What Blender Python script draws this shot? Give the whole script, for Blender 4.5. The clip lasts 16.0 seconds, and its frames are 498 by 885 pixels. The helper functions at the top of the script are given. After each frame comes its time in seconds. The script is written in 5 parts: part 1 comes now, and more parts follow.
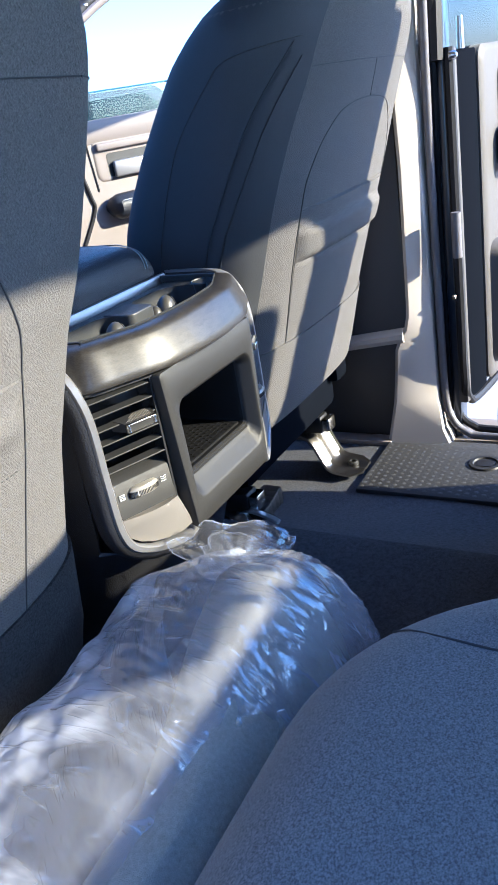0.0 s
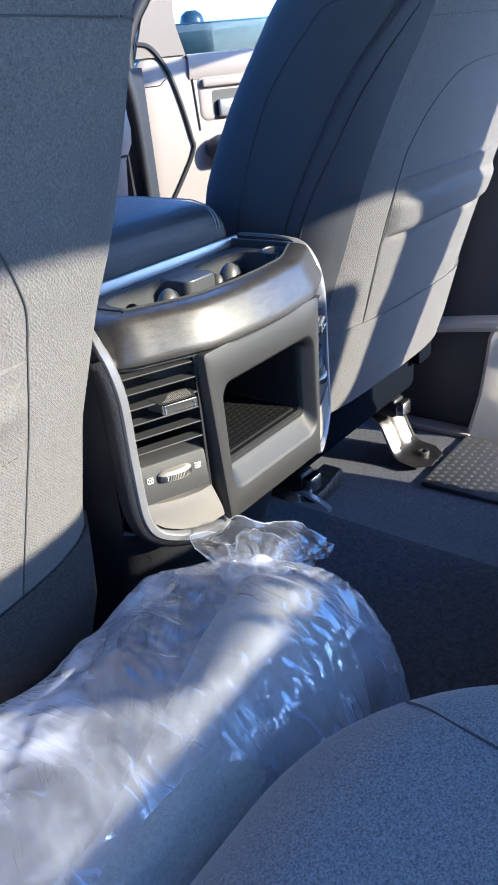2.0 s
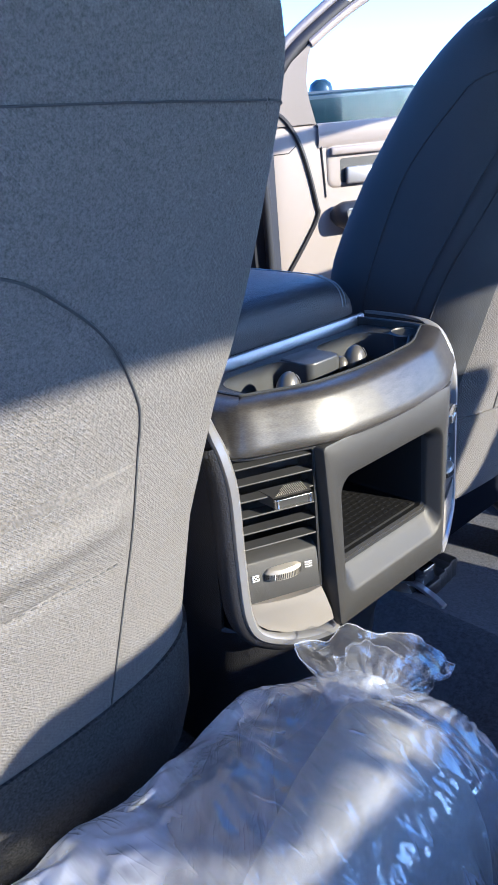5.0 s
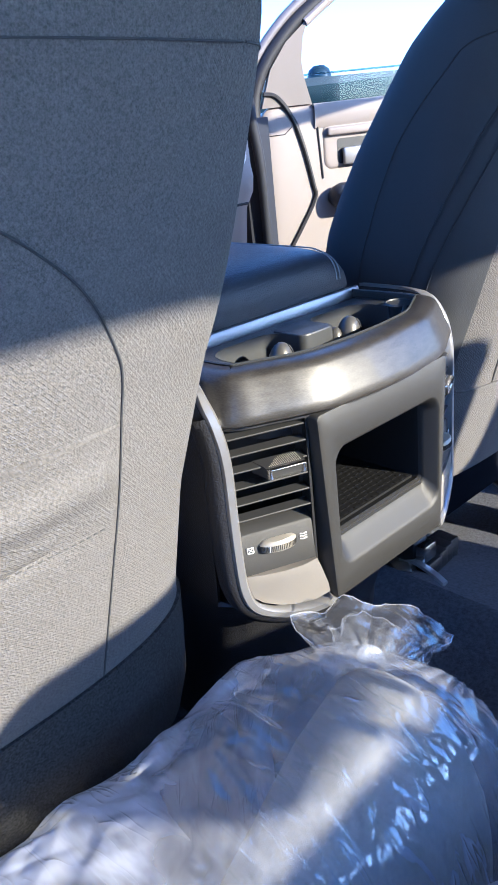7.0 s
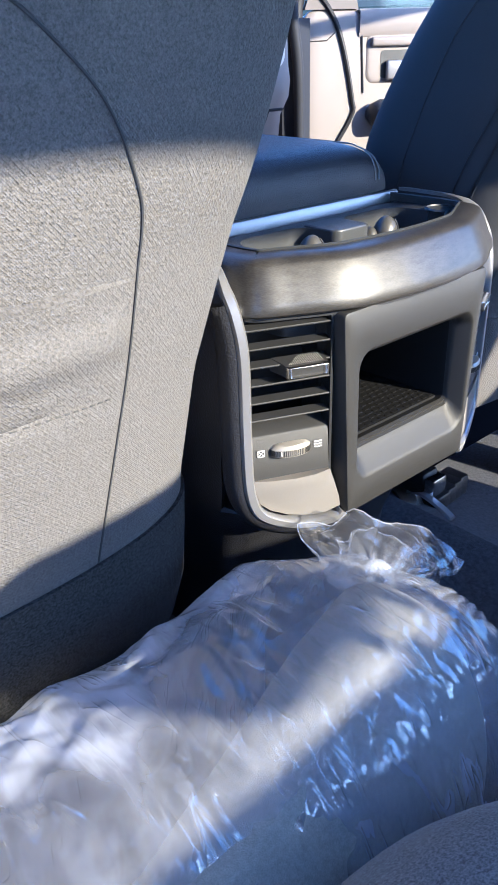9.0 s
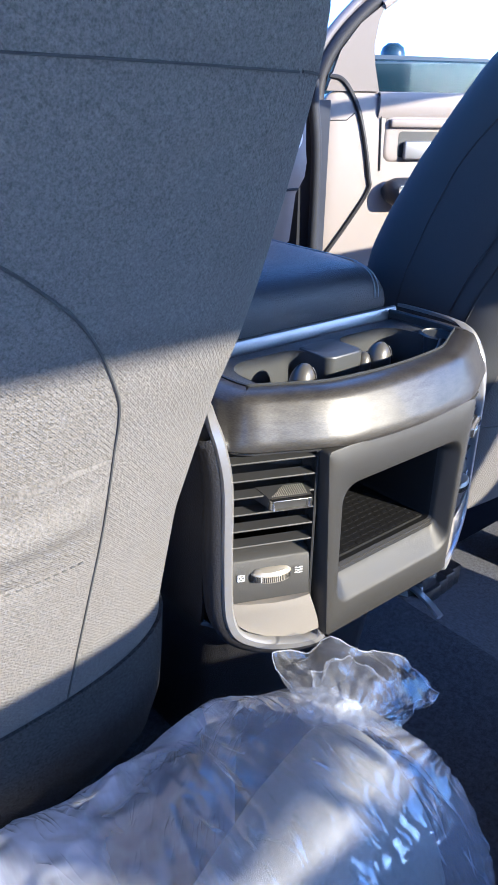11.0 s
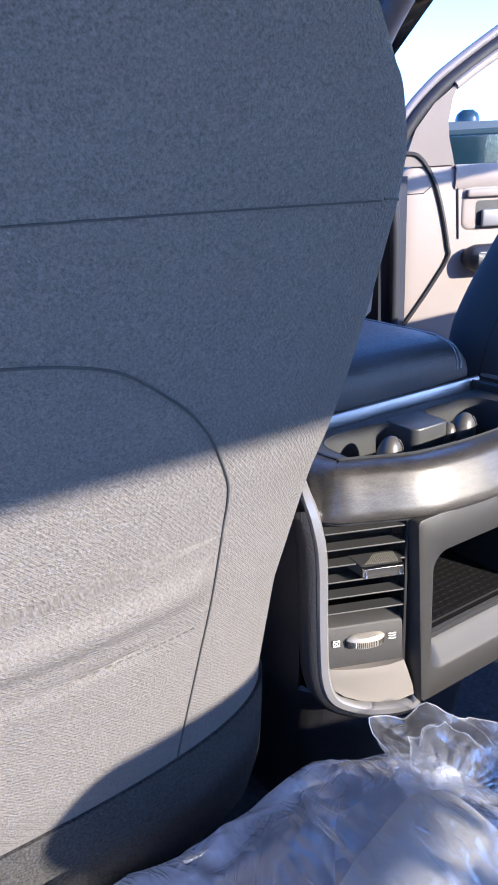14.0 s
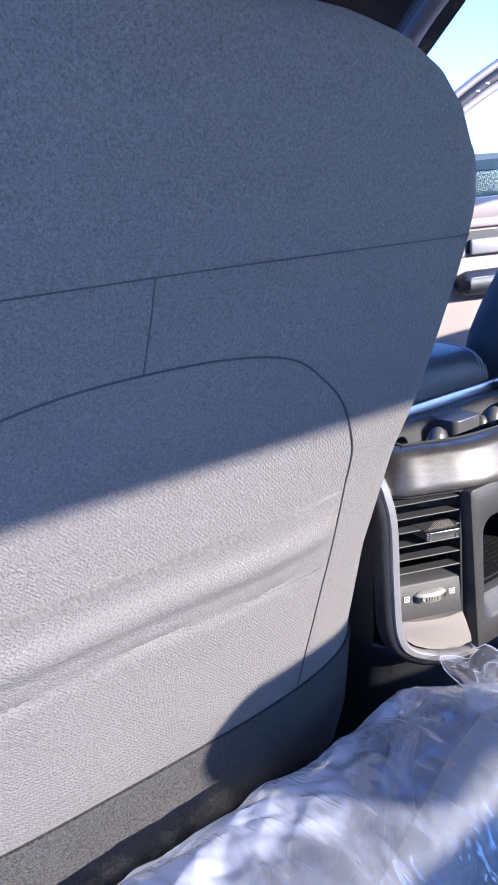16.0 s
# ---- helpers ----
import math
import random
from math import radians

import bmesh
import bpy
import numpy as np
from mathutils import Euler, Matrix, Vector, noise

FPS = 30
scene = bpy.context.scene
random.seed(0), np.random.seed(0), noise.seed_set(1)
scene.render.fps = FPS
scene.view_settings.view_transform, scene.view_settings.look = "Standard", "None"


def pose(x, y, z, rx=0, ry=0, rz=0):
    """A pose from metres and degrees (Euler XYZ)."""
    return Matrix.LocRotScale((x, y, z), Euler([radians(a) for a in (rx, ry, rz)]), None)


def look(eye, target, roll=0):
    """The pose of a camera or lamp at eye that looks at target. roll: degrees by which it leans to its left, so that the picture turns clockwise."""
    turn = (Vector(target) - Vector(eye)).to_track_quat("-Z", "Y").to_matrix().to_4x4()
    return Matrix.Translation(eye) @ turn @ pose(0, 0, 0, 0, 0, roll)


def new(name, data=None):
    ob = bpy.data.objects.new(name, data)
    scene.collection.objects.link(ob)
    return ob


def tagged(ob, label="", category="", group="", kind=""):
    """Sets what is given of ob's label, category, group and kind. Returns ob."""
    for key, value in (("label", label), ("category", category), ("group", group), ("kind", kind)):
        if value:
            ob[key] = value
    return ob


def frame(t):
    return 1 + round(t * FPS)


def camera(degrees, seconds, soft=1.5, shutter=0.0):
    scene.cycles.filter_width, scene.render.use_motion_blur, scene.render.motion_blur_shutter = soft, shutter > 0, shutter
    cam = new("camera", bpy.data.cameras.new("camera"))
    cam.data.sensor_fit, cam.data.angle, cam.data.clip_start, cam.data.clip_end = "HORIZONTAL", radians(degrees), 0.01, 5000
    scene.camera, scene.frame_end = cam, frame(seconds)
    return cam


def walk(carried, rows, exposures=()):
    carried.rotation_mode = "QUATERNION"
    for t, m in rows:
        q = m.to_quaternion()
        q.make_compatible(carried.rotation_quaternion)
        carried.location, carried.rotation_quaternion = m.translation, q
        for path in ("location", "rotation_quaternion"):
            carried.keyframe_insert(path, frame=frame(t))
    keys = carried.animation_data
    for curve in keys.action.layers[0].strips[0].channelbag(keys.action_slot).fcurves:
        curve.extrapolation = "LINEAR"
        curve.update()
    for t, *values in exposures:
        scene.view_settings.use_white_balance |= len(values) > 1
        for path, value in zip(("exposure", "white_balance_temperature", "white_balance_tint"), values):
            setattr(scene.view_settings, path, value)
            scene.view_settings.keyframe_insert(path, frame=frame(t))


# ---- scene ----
EXPOSURE, KELVIN, TINT = 2.17, 4455, 19
cam = camera(37.4, 16.0, soft=1.6)
PATH = [
    (0, (-0.67, -0.455, 0.757), (0.872, 0.524, -0.057), -10.4),
    (0.5, (-0.626, -0.444, 0.757), (0.808, 0.692, -0.051), -11.3),
    (1, (-0.6, -0.438, 0.758), (0.756, 0.779, -0.068), -11.2),
    (1.5, (-0.573, -0.431, 0.738), (0.704, 0.787, -0.203), -9.6),
    (2, (-0.577, -0.446, 0.765), (0.784, 0.701, -0.147), -6.0),
    (2.5, (-0.554, -0.438, 0.764), (0.828, 0.755, -0.053), -4.8),
    (3, (-0.528, -0.398, 0.764), (0.771, 0.915, -0.004), -5.1),
    (3.5, (-0.536, -0.399, 0.775), (0.728, 0.954, 0.021), -5.2),
    (4, (-0.534, -0.399, 0.77), (0.714, 0.973, 0.022), -5.7),
    (4.2, (-0.528, -0.384, 0.771), (0.715, 0.982, 0.004), -4.9),
    (6.5, (-0.549, -0.409, 0.782), (0.656, 1.009, 0.049), -7.0),
    (7, (-0.528, -0.397, 0.756), (0.688, 0.988, -0.022), -6.5),
    (7.5, (-0.523, -0.386, 0.751), (0.685, 0.965, -0.094), -5.3),
    (8, (-0.524, -0.365, 0.73), (0.698, 0.927, -0.185), 2.3),
    (8.5, (-0.542, -0.354, 0.721), (0.65, 0.957, -0.208), 0.3),
    (8.7, (-0.527, -0.371, 0.709), (0.622, 0.968, -0.233), -1.9),
    (10.8, (-0.511, -0.375, 0.764), (0.642, 1.014, -0.098), 0.1),
    (11, (-0.488, -0.366, 0.784), (0.668, 1.027, -0.067), 1.0),
    (11.5, (-0.458, -0.353, 0.809), (0.684, 1.076, 0.001), 2.2),
    (12, (-0.441, -0.354, 0.803), (0.676, 1.109, 0.022), 2.6),
    (12.5, (-0.444, -0.353, 0.799), (0.642, 1.146, 0.042), 1.5),
    (13, (-0.469, -0.365, 0.802), (0.588, 1.165, 0.065), -0.0),
    (13.5, (-0.499, -0.384, 0.807), (0.532, 1.173, 0.09), -1.7),
    (14, (-0.515, -0.39, 0.809), (0.498, 1.19, 0.118), -2.9),
    (14.5, (-0.557, -0.399, 0.814), (0.451, 1.2, 0.16), -4.5),
    (15, (-0.597, -0.418, 0.823), (0.407, 1.196, 0.202), -5.0),
    (15.5, (-0.615, -0.429, 0.823), (0.414, 1.175, 0.218), -5.7),
    (16, (-0.676, -0.456, 0.822), (0.393, 1.126, 0.226), -5.7),
]
walk(cam, [(t, look(eye, target, roll)) for t, eye, target, roll in PATH], exposures=[(t, EXPOSURE + e, KELVIN - k, TINT + g) for t, e, k, g in ((0.0, 0.10, 0, -5), (2.0, 0.26, 50, -4), (4.0, 0.14, 50, -2.5), (8.0, 0.16, 30, -1.5), (12.0, 0.26, 30, 0), (14.0, 0.17, -20, 4.0), (16.0, 0.21, 110, 6.0))])
# ---- light ----
SUN_AZ, SUN_EL = 163.0, 20.5   # compass degrees from +y towards +x, and height
sun_dir = Vector((math.sin(radians(SUN_AZ)) * math.cos(radians(SUN_EL)), math.cos(radians(SUN_AZ)) * math.cos(radians(SUN_EL)), math.sin(radians(SUN_EL))))
world = bpy.data.worlds.new("sky")
scene.world = world
world.use_nodes = True
wn = world.node_tree
sky = wn.nodes.new("ShaderNodeTexSky")
sky.sky_type = "NISHITA"
sky.sun_disc = False
sky.air_density, sky.dust_density, sky.ozone_density = 1.0, 1.2, 4.0
sky.sun_elevation, sky.sun_rotation = radians(SUN_EL), radians(SUN_AZ)
wn.nodes["Background"].inputs["Strength"].default_value = 0.15
wn.links.new(sky.outputs["Color"], wn.nodes["Background"].inputs["Color"])
sun = new("sun", bpy.data.lights.new("sun", "SUN"))
sun.data.energy, sun.data.angle, sun.data.color = 5.3, radians(0.55), (1.0, 0.725, 0.345)
sun.matrix_world = look(sun_dir * 20, (0, 0, 0))


# ---- materials ----
def material(name, color, rough=0.6, metal=0.0, spot=None, scale=40.0, amount=0.5, bump=0.0, bump_scale=400.0, weave=0.0, sheen=0.0, coat=0.0, spec=0.5, stretch=(1, 1, 1), turn=(0, 0, 0)):
    """A surface with two scales of variation: broad mottling between color and spot, and fine relief."""
    m = bpy.data.materials.new(name)
    m.use_nodes = True
    n, l = m.node_tree.nodes, m.node_tree.links
    b = n["Principled BSDF"]
    b.inputs["Roughness"].default_value, b.inputs["Metallic"].default_value = rough, metal
    b.inputs["Specular IOR Level"].default_value = spec
    b.inputs["Sheen Weight"].default_value, b.inputs["Coat Weight"].default_value = sheen, coat
    tc = n.new("ShaderNodeTexCoord")
    mp = n.new("ShaderNodeMapping")
    mp.inputs["Scale"].default_value = stretch
    mp.inputs["Rotation"].default_value = [radians(a) for a in turn]
    l.new(tc.outputs["Object"], mp.inputs["Vector"])
    big, fine = n.new("ShaderNodeTexNoise"), n.new("ShaderNodeTexNoise")
    big.inputs["Scale"].default_value, fine.inputs["Scale"].default_value = scale * 0.2, bump_scale
    big.inputs["Detail"].default_value, fine.inputs["Detail"].default_value = 4, 3
    for t in (big, fine):
        l.new(mp.outputs["Vector"], t.inputs["Vector"])
    mix = n.new("ShaderNodeMix")
    mix.data_type = "RGBA"
    mix.inputs["A"].default_value = (*color, 1)
    mix.inputs["B"].default_value = (*(spot or [c * 0.75 for c in color]), 1)
    add = n.new("ShaderNodeMath")
    add.operation = "MULTIPLY_ADD"
    add.inputs[1].default_value = 0.5
    half = n.new("ShaderNodeMath")
    half.operation = "MULTIPLY"
    half.inputs[1].default_value = 0.5
    l.new(big.outputs["Fac"], half.inputs[0])
    l.new(fine.outputs["Fac"], add.inputs[0])
    l.new(half.outputs[0], add.inputs[2])
    ramp = n.new("ShaderNodeMapRange")
    ramp.inputs["From Min"].default_value, ramp.inputs["From Max"].default_value = 0.5 - 0.25 / max(amount, 0.05), 0.5 + 0.25 / max(amount, 0.05)
    l.new(add.outputs[0], ramp.inputs["Value"])
    l.new(ramp.outputs["Result"], mix.inputs["Factor"])
    l.new(mix.outputs["Result"], b.inputs["Base Color"])
    height = fine.outputs["Fac"]
    if weave:
        wa, wb = n.new("ShaderNodeTexWave"), n.new("ShaderNodeTexWave")
        for w, d, r in ((wa, "DIAGONAL", 1.0), (wb, "DIAGONAL", 2.03)):
            w.bands_direction = d
            w.inputs["Scale"].default_value = weave * r
            w.inputs["Distortion"].default_value, w.inputs["Detail Scale"].default_value = 0.7, 2.0
            l.new(mp.outputs["Vector"], w.inputs["Vector"])
        s = n.new("ShaderNodeMath")
        s.operation = "ADD"
        l.new(wa.outputs["Fac"], s.inputs[0])
        l.new(wb.outputs["Fac"], s.inputs[1])
        s2 = n.new("ShaderNodeMath")
        s2.operation = "MULTIPLY_ADD"
        s2.inputs[1].default_value = 0.07
        l.new(s.outputs[0], s2.inputs[0])
        l.new(fine.outputs["Fac"], s2.inputs[2])
        height = s2.outputs[0]
        tone = n.new("ShaderNodeMath")
        tone.operation = "MULTIPLY_ADD"
        tone.inputs[1].default_value = 0.16
        tone.use_clamp = True
        sub = n.new("ShaderNodeMath")
        sub.operation = "SUBTRACT"
        sub.inputs[1].default_value = 0.57
        l.new(height, sub.inputs[0])
        l.new(sub.outputs[0], tone.inputs[0])
        l.new(ramp.outputs["Result"], tone.inputs[2])
        l.new(tone.outputs[0], mix.inputs["Factor"])
    if bump:
        bp = n.new("ShaderNodeBump")
        bp.inputs["Strength"].default_value, bp.inputs["Distance"].default_value = bump, 0.001
        l.new(height, bp.inputs["Height"])
        l.new(bp.outputs["Normal"], b.inputs["Normal"])
    return m


FABRIC = material("seat_cloth", (0.063, 0.0603, 0.0596), 0.9, spot=(0.132, 0.1265, 0.1235), scale=5600, amount=1.15, spec=0.2, bump=1.4, bump_scale=560, weave=210, stretch=(1, 0.2, 1))
# dark tone paints in the shade on the passenger seat's inboard side
FLANK = material("flank_cloth_shaded", (0.024, 0.026, 0.032), 0.75, spot=(0.036, 0.039, 0.046), amount=1.2, bump=0.3, bump_scale=900)
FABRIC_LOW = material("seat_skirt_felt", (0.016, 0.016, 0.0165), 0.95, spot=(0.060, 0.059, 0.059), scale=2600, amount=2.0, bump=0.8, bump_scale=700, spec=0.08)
CUSHION = material("cushion_cloth", (0.072, 0.079, 0.088), 0.92, spot=(0.200, 0.213, 0.228), scale=3000, amount=2.1, bump=0.4, bump_scale=900, sheen=0.1)
THREAD = material("seam_thread", (0.032, 0.033, 0.037), 0.8)
# near-black, so that the bin's deep shade sits in its colour
BIN_BLACK = material("bin_shaded_rubber", (0.006, 0.006, 0.0065), 0.6, spec=0.2)
STITCH = material("grey_stitching", (0.13, 0.126, 0.12), 0.8)
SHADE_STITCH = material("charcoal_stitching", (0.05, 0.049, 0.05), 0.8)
PLASTIC = material("grained_plastic", (0.019, 0.0184, 0.0178), 0.50, spot=(0.017, 0.017, 0.0172), bump=0.25, bump_scale=1800, spec=0.35)
PLASTIC_DARK = material("dark_plastic", (0.010, 0.0105, 0.012), 0.45, bump=0.25, bump_scale=1500)
WRAP = material("brushed_rim", (0.012, 0.0110, 0.0100), 0.41, 0.2, spot=(0.040, 0.037, 0.034), scale=400, amount=1.6, bump=0.08, bump_scale=500, spec=0.5, coat=0.15, stretch=(0.8, 0.8, 3), turn=(30, 45, 0))
SILVER = material("satin_silver", (0.33, 0.328, 0.338), 0.34, 0.7, spot=(0.29, 0.288, 0.297))
BEIGE = material("champagne_insert", (0.21, 0.195, 0.175), 0.4, 0.3, bump=0.1, bump_scale=900)
LEATHER = material("black_leather", (0.022, 0.025, 0.032), 0.38, bump=0.9, bump_scale=650)
CARPET = material("carpet", (0.040, 0.041, 0.046), 1.0, spot=(0.090, 0.093, 0.104), scale=900, amount=1.6, bump=1.0, bump_scale=600, spec=0.05)
TRIM = material("light_trim", (0.235, 0.203, 0.186), 0.55, bump=0.15, bump_scale=900)
RUBBER = material("black_rubber", (0.014, 0.014, 0.017), 0.55, spec=0.25)
CHROME = material("bare_steel", (0.6, 0.58, 0.55), 0.25, 1.0)
HEADLINER = material("headliner", (0.5, 0.48, 0.45), 0.95, bump=0.4, bump_scale=900)
# ground made pale as an added reflector that bounces sunlight into the cab
ASPHALT = material("bounce_concrete", (0.37, 0.36, 0.345), 0.9, spot=(0.30, 0.295, 0.285), scale=30, bump=0.5, bump_scale=200)
PAINT = material("dark_blue_paint", (0.014, 0.020, 0.032), 0.3, coat=0.4)
TRUCK_PAINT = material("grey_blue_paint", (0.030, 0.042, 0.050), 0.5)
PAPER = material("white_label", (0.8, 0.8, 0.78), 0.7)
YELLOW = material("yellow_label", (0.85, 0.62, 0.03), 0.6)

PLASTIC_TRAY = material("smooth_dark_plastic", (0.034, 0.036, 0.039), 0.42, bump=0.2, bump_scale=1300, spec=0.4)
SLAT = material("slat_plastic", (0.024, 0.024, 0.0245), 0.42, bump=0.1, bump_scale=1200, spec=0.4)
DIAL = material("dial_plastic", (0.30, 0.28, 0.24), 0.35, 0.3)
GRAIN_BLACK = material("black_grain", (0.018, 0.018, 0.021), 0.48, bump=0.7, bump_scale=500)
RUBBER_GREY = material("grip_rubber", (0.05, 0.048, 0.045), 0.4)
PIPING = material("pale_thread", (0.30, 0.33, 0.37), 0.8)
DOOR_TRIM = material("door_trim", (0.175, 0.152, 0.140), 0.6, bump=0.15, bump_scale=900)
HINGE_NAVY = material("matt_navy", (0.012, 0.014, 0.021), 0.7, spot=(0.016, 0.018, 0.026), spec=0.2)
PILLAR_TRIM = material("pillar_trim", (0.17, 0.160, 0.170), 0.55, bump=0.15, bump_scale=900)
# tone lowered to put the window frame's shade into its colour
TRIM_GREY = material("lilac_grey_trim", (0.105, 0.098, 0.108), 0.5, bump=0.15, bump_scale=900)
SEAL = material("grey_seal", (0.13, 0.125, 0.14), 0.5)
HATCH = material("hatch_plastic", (0.0510, 0.0510, 0.0525), 0.75, bump=0.3, bump_scale=800, spec=0.25)
MAT = material("mat_carpet", (0.20, 0.198, 0.182), 0.95, spot=(0.34, 0.334, 0.300), scale=1500, amount=1.2, bump=0.4, bump_scale=1100)
BELT_COVER = material("belt_cover", (0.034, 0.035, 0.039), 0.6, spot=(0.028, 0.029, 0.032), bump=0.2, bump_scale=900)
# copy of the front door's trim, darkened to put shade into its colour
DOOR_TRIM_SHADED = material("door_trim_shaded", (0.066, 0.060, 0.055), 0.65, bump=0.15, bump_scale=900)
# near-black that paints in shade at the rear door edge and under the seats
SHADE_BLACK = material("shade_black", (0.005, 0.006, 0.009), 1.0, spec=0.0)
FOOT_STEEL = material("pressed_steel", (0.33, 0.315, 0.29), 0.30, 1.0, spot=(0.24, 0.225, 0.205), amount=1.2)
SAIL = material("sail_trim", (0.120, 0.105, 0.096), 0.7, bump=0.15, bump_scale=900, spec=0.3)
PALE_BEZEL = material("pale_bezel", (0.72, 0.70, 0.68), 0.4, 0.2)
DARK_GLASS = material("tinted_glass", (0.01, 0.02, 0.025), 0.08)


def glass_material(name, tint, rough=0.0, clear=0.85):
    m = bpy.data.materials.new(name)
    m.use_nodes = True
    n, l = m.node_tree.nodes, m.node_tree.links
    n.remove(n["Principled BSDF"])
    t, g, mx, fr = n.new("ShaderNodeBsdfTransparent"), n.new("ShaderNodeBsdfGlossy"), n.new("ShaderNodeMixShader"), n.new("ShaderNodeFresnel")
    t.inputs["Color"].default_value = (*tint, 1)
    g.inputs["Roughness"].default_value = rough
    fr.inputs["IOR"].default_value = 1.45
    l.new(fr.outputs["Fac"], mx.inputs["Fac"])
    l.new(t.outputs["BSDF"], mx.inputs[1])
    l.new(g.outputs["BSDF"], mx.inputs[2])
    l.new(mx.outputs["Shader"], n["Material Output"].inputs["Surface"])
    return m


GLASS = glass_material("window_glass", (0.80, 0.88, 0.9))
TEAL_GLASS = glass_material("teal_glass", (0.86, 0.90, 0.905))
EDGE_GLASS = glass_material("glass_edge", (0.55, 0.66, 0.68), 0.2)


def film_material(name, low, high, gloss=0.09, crinkle=0.6, slack=0.0):
    """Clear plastic film: see-through, hazy in patches, with sharp glossy creases."""
    m = bpy.data.materials.new(name)
    m.use_nodes = True
    n, l = m.node_tree.nodes, m.node_tree.links
    n.remove(n["Principled BSDF"])
    t, d, tl, g = n.new("ShaderNodeBsdfTransparent"), n.new("ShaderNodeBsdfDiffuse"), n.new("ShaderNodeBsdfTranslucent"), n.new("ShaderNodeBsdfGlossy")
    t.inputs["Color"].default_value = (0.95, 0.96, 0.975, 1)
    # bluish haze puts reflected sky light into the film's colour
    d.inputs["Color"].default_value = tl.inputs["Color"].default_value = (0.78, 0.82, 0.96, 1)
    g.inputs["Roughness"].default_value = 0.09
    tc, fr = n.new("ShaderNodeTexCoord"), n.new("ShaderNodeLayerWeight")

    def stretched(turn, size, detail, distort):
        mp, no = n.new("ShaderNodeMapping"), n.new("ShaderNodeTexNoise")
        mp.inputs["Rotation"].default_value, mp.inputs["Scale"].default_value = turn, size
        no.inputs["Scale"].default_value, no.inputs["Detail"].default_value, no.inputs["Distortion"].default_value = 1.0, detail, distort
        l.new(tc.outputs["Object"], mp.inputs["Vector"])
        l.new(mp.outputs["Vector"], no.inputs["Vector"])
        return no.outputs["Fac"]

    def calc(op, a, b, clamp=False):
        k = n.new("ShaderNodeMath")
        k.operation, k.use_clamp = op, clamp
        for slot, v in zip(k.inputs, (a, b)):
            if isinstance(v, (int, float)):
                slot.default_value = v
            else:
                l.new(v, slot)
        return k.outputs[0]

    def ridge(fac, sharp):
        """1 on the noise's middle contour, falling off quickly: a thin crease."""
        return calc("POWER", calc("SUBTRACT", 1.0, calc("MULTIPLY", calc("ABSOLUTE", calc("SUBTRACT", fac, 0.5), 0.0), 2.6), True), sharp)

    patch = calc("MULTIPLY", calc("SUBTRACT", stretched((0, 0, 0.4), (22, 22, 22), 2, 0.3), 0.46), 6.0, True)
    ra = ridge(stretched((0.2, 0.1, 0.75), (62, 9, 14), 1.0, 0.12), 20)
    rb = ridge(stretched((0.1, 0.4, -0.45), (50, 10, 9), 1.0, 0.15), 22)
    lines = calc("MULTIPLY", calc("ADD", ra, rb), patch)
    soft = stretched((0.3, 0.2, 0.2), (34, 16, 18), 2.0, 0.5)
    height = calc("ADD", calc("MULTIPLY", lines, 0.85), calc("MULTIPLY", soft, 0.8))
    bump = n.new("ShaderNodeBump")
    bump.inputs["Strength"].default_value, bump.inputs["Distance"].default_value = crinkle, 0.006
    l.new(height, bump.inputs["Height"])
    l.new(bump.outputs["Normal"], g.inputs["Normal"])
    l.new(bump.outputs["Normal"], fr.inputs["Normal"])
    fr.inputs["Blend"].default_value = 0.5
    cloud, rng = stretched((0.1, 0.1, 0.35), (26, 9, 12), 4.0, 0.6), n.new("ShaderNodeMapRange")
    rng.inputs["From Min"].default_value, rng.inputs["From Max"].default_value = 0.40, 0.70
    rng.inputs["To Min"].default_value, rng.inputs["To Max"].default_value = low, high
    l.new(cloud, rng.inputs["Value"])
    # crumpled many times over, so cloudier, on the side away from the roll; the added haze also paints in sunlit
    # brightness
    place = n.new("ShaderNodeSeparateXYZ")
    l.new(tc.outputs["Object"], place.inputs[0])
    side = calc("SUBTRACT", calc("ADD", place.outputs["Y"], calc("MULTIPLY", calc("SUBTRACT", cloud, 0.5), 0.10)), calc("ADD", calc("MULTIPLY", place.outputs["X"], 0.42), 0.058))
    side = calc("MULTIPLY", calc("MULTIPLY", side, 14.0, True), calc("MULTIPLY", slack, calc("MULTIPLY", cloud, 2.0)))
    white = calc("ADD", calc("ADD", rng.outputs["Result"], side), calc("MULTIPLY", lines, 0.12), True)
    milk, a, b = n.new("ShaderNodeMixShader"), n.new("ShaderNodeMixShader"), n.new("ShaderNodeMixShader")
    milk.inputs["Fac"].default_value = 0.50
    l.new(d.outputs["BSDF"], milk.inputs[1])
    l.new(tl.outputs["BSDF"], milk.inputs[2])
    l.new(white, a.inputs["Fac"])
    l.new(t.outputs["BSDF"], a.inputs[1])
    l.new(milk.outputs["Shader"], a.inputs[2])
    l.new(calc("ADD", gloss, calc("MULTIPLY", calc("POWER", fr.outputs["Facing"], 4.0), 0.55), True), b.inputs["Fac"])
    l.new(a.outputs["Shader"], b.inputs[1])
    l.new(g.outputs["BSDF"], b.inputs[2])
    l.new(b.outputs["Shader"], n["Material Output"].inputs["Surface"])
    return m


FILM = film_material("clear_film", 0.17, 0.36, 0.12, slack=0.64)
FILM_CLEAR = film_material("clearer_film", 0.06, 0.20, 0.08, 0.4)
FILM_CLOUDY = film_material("crumpled_film", 0.17, 0.36)


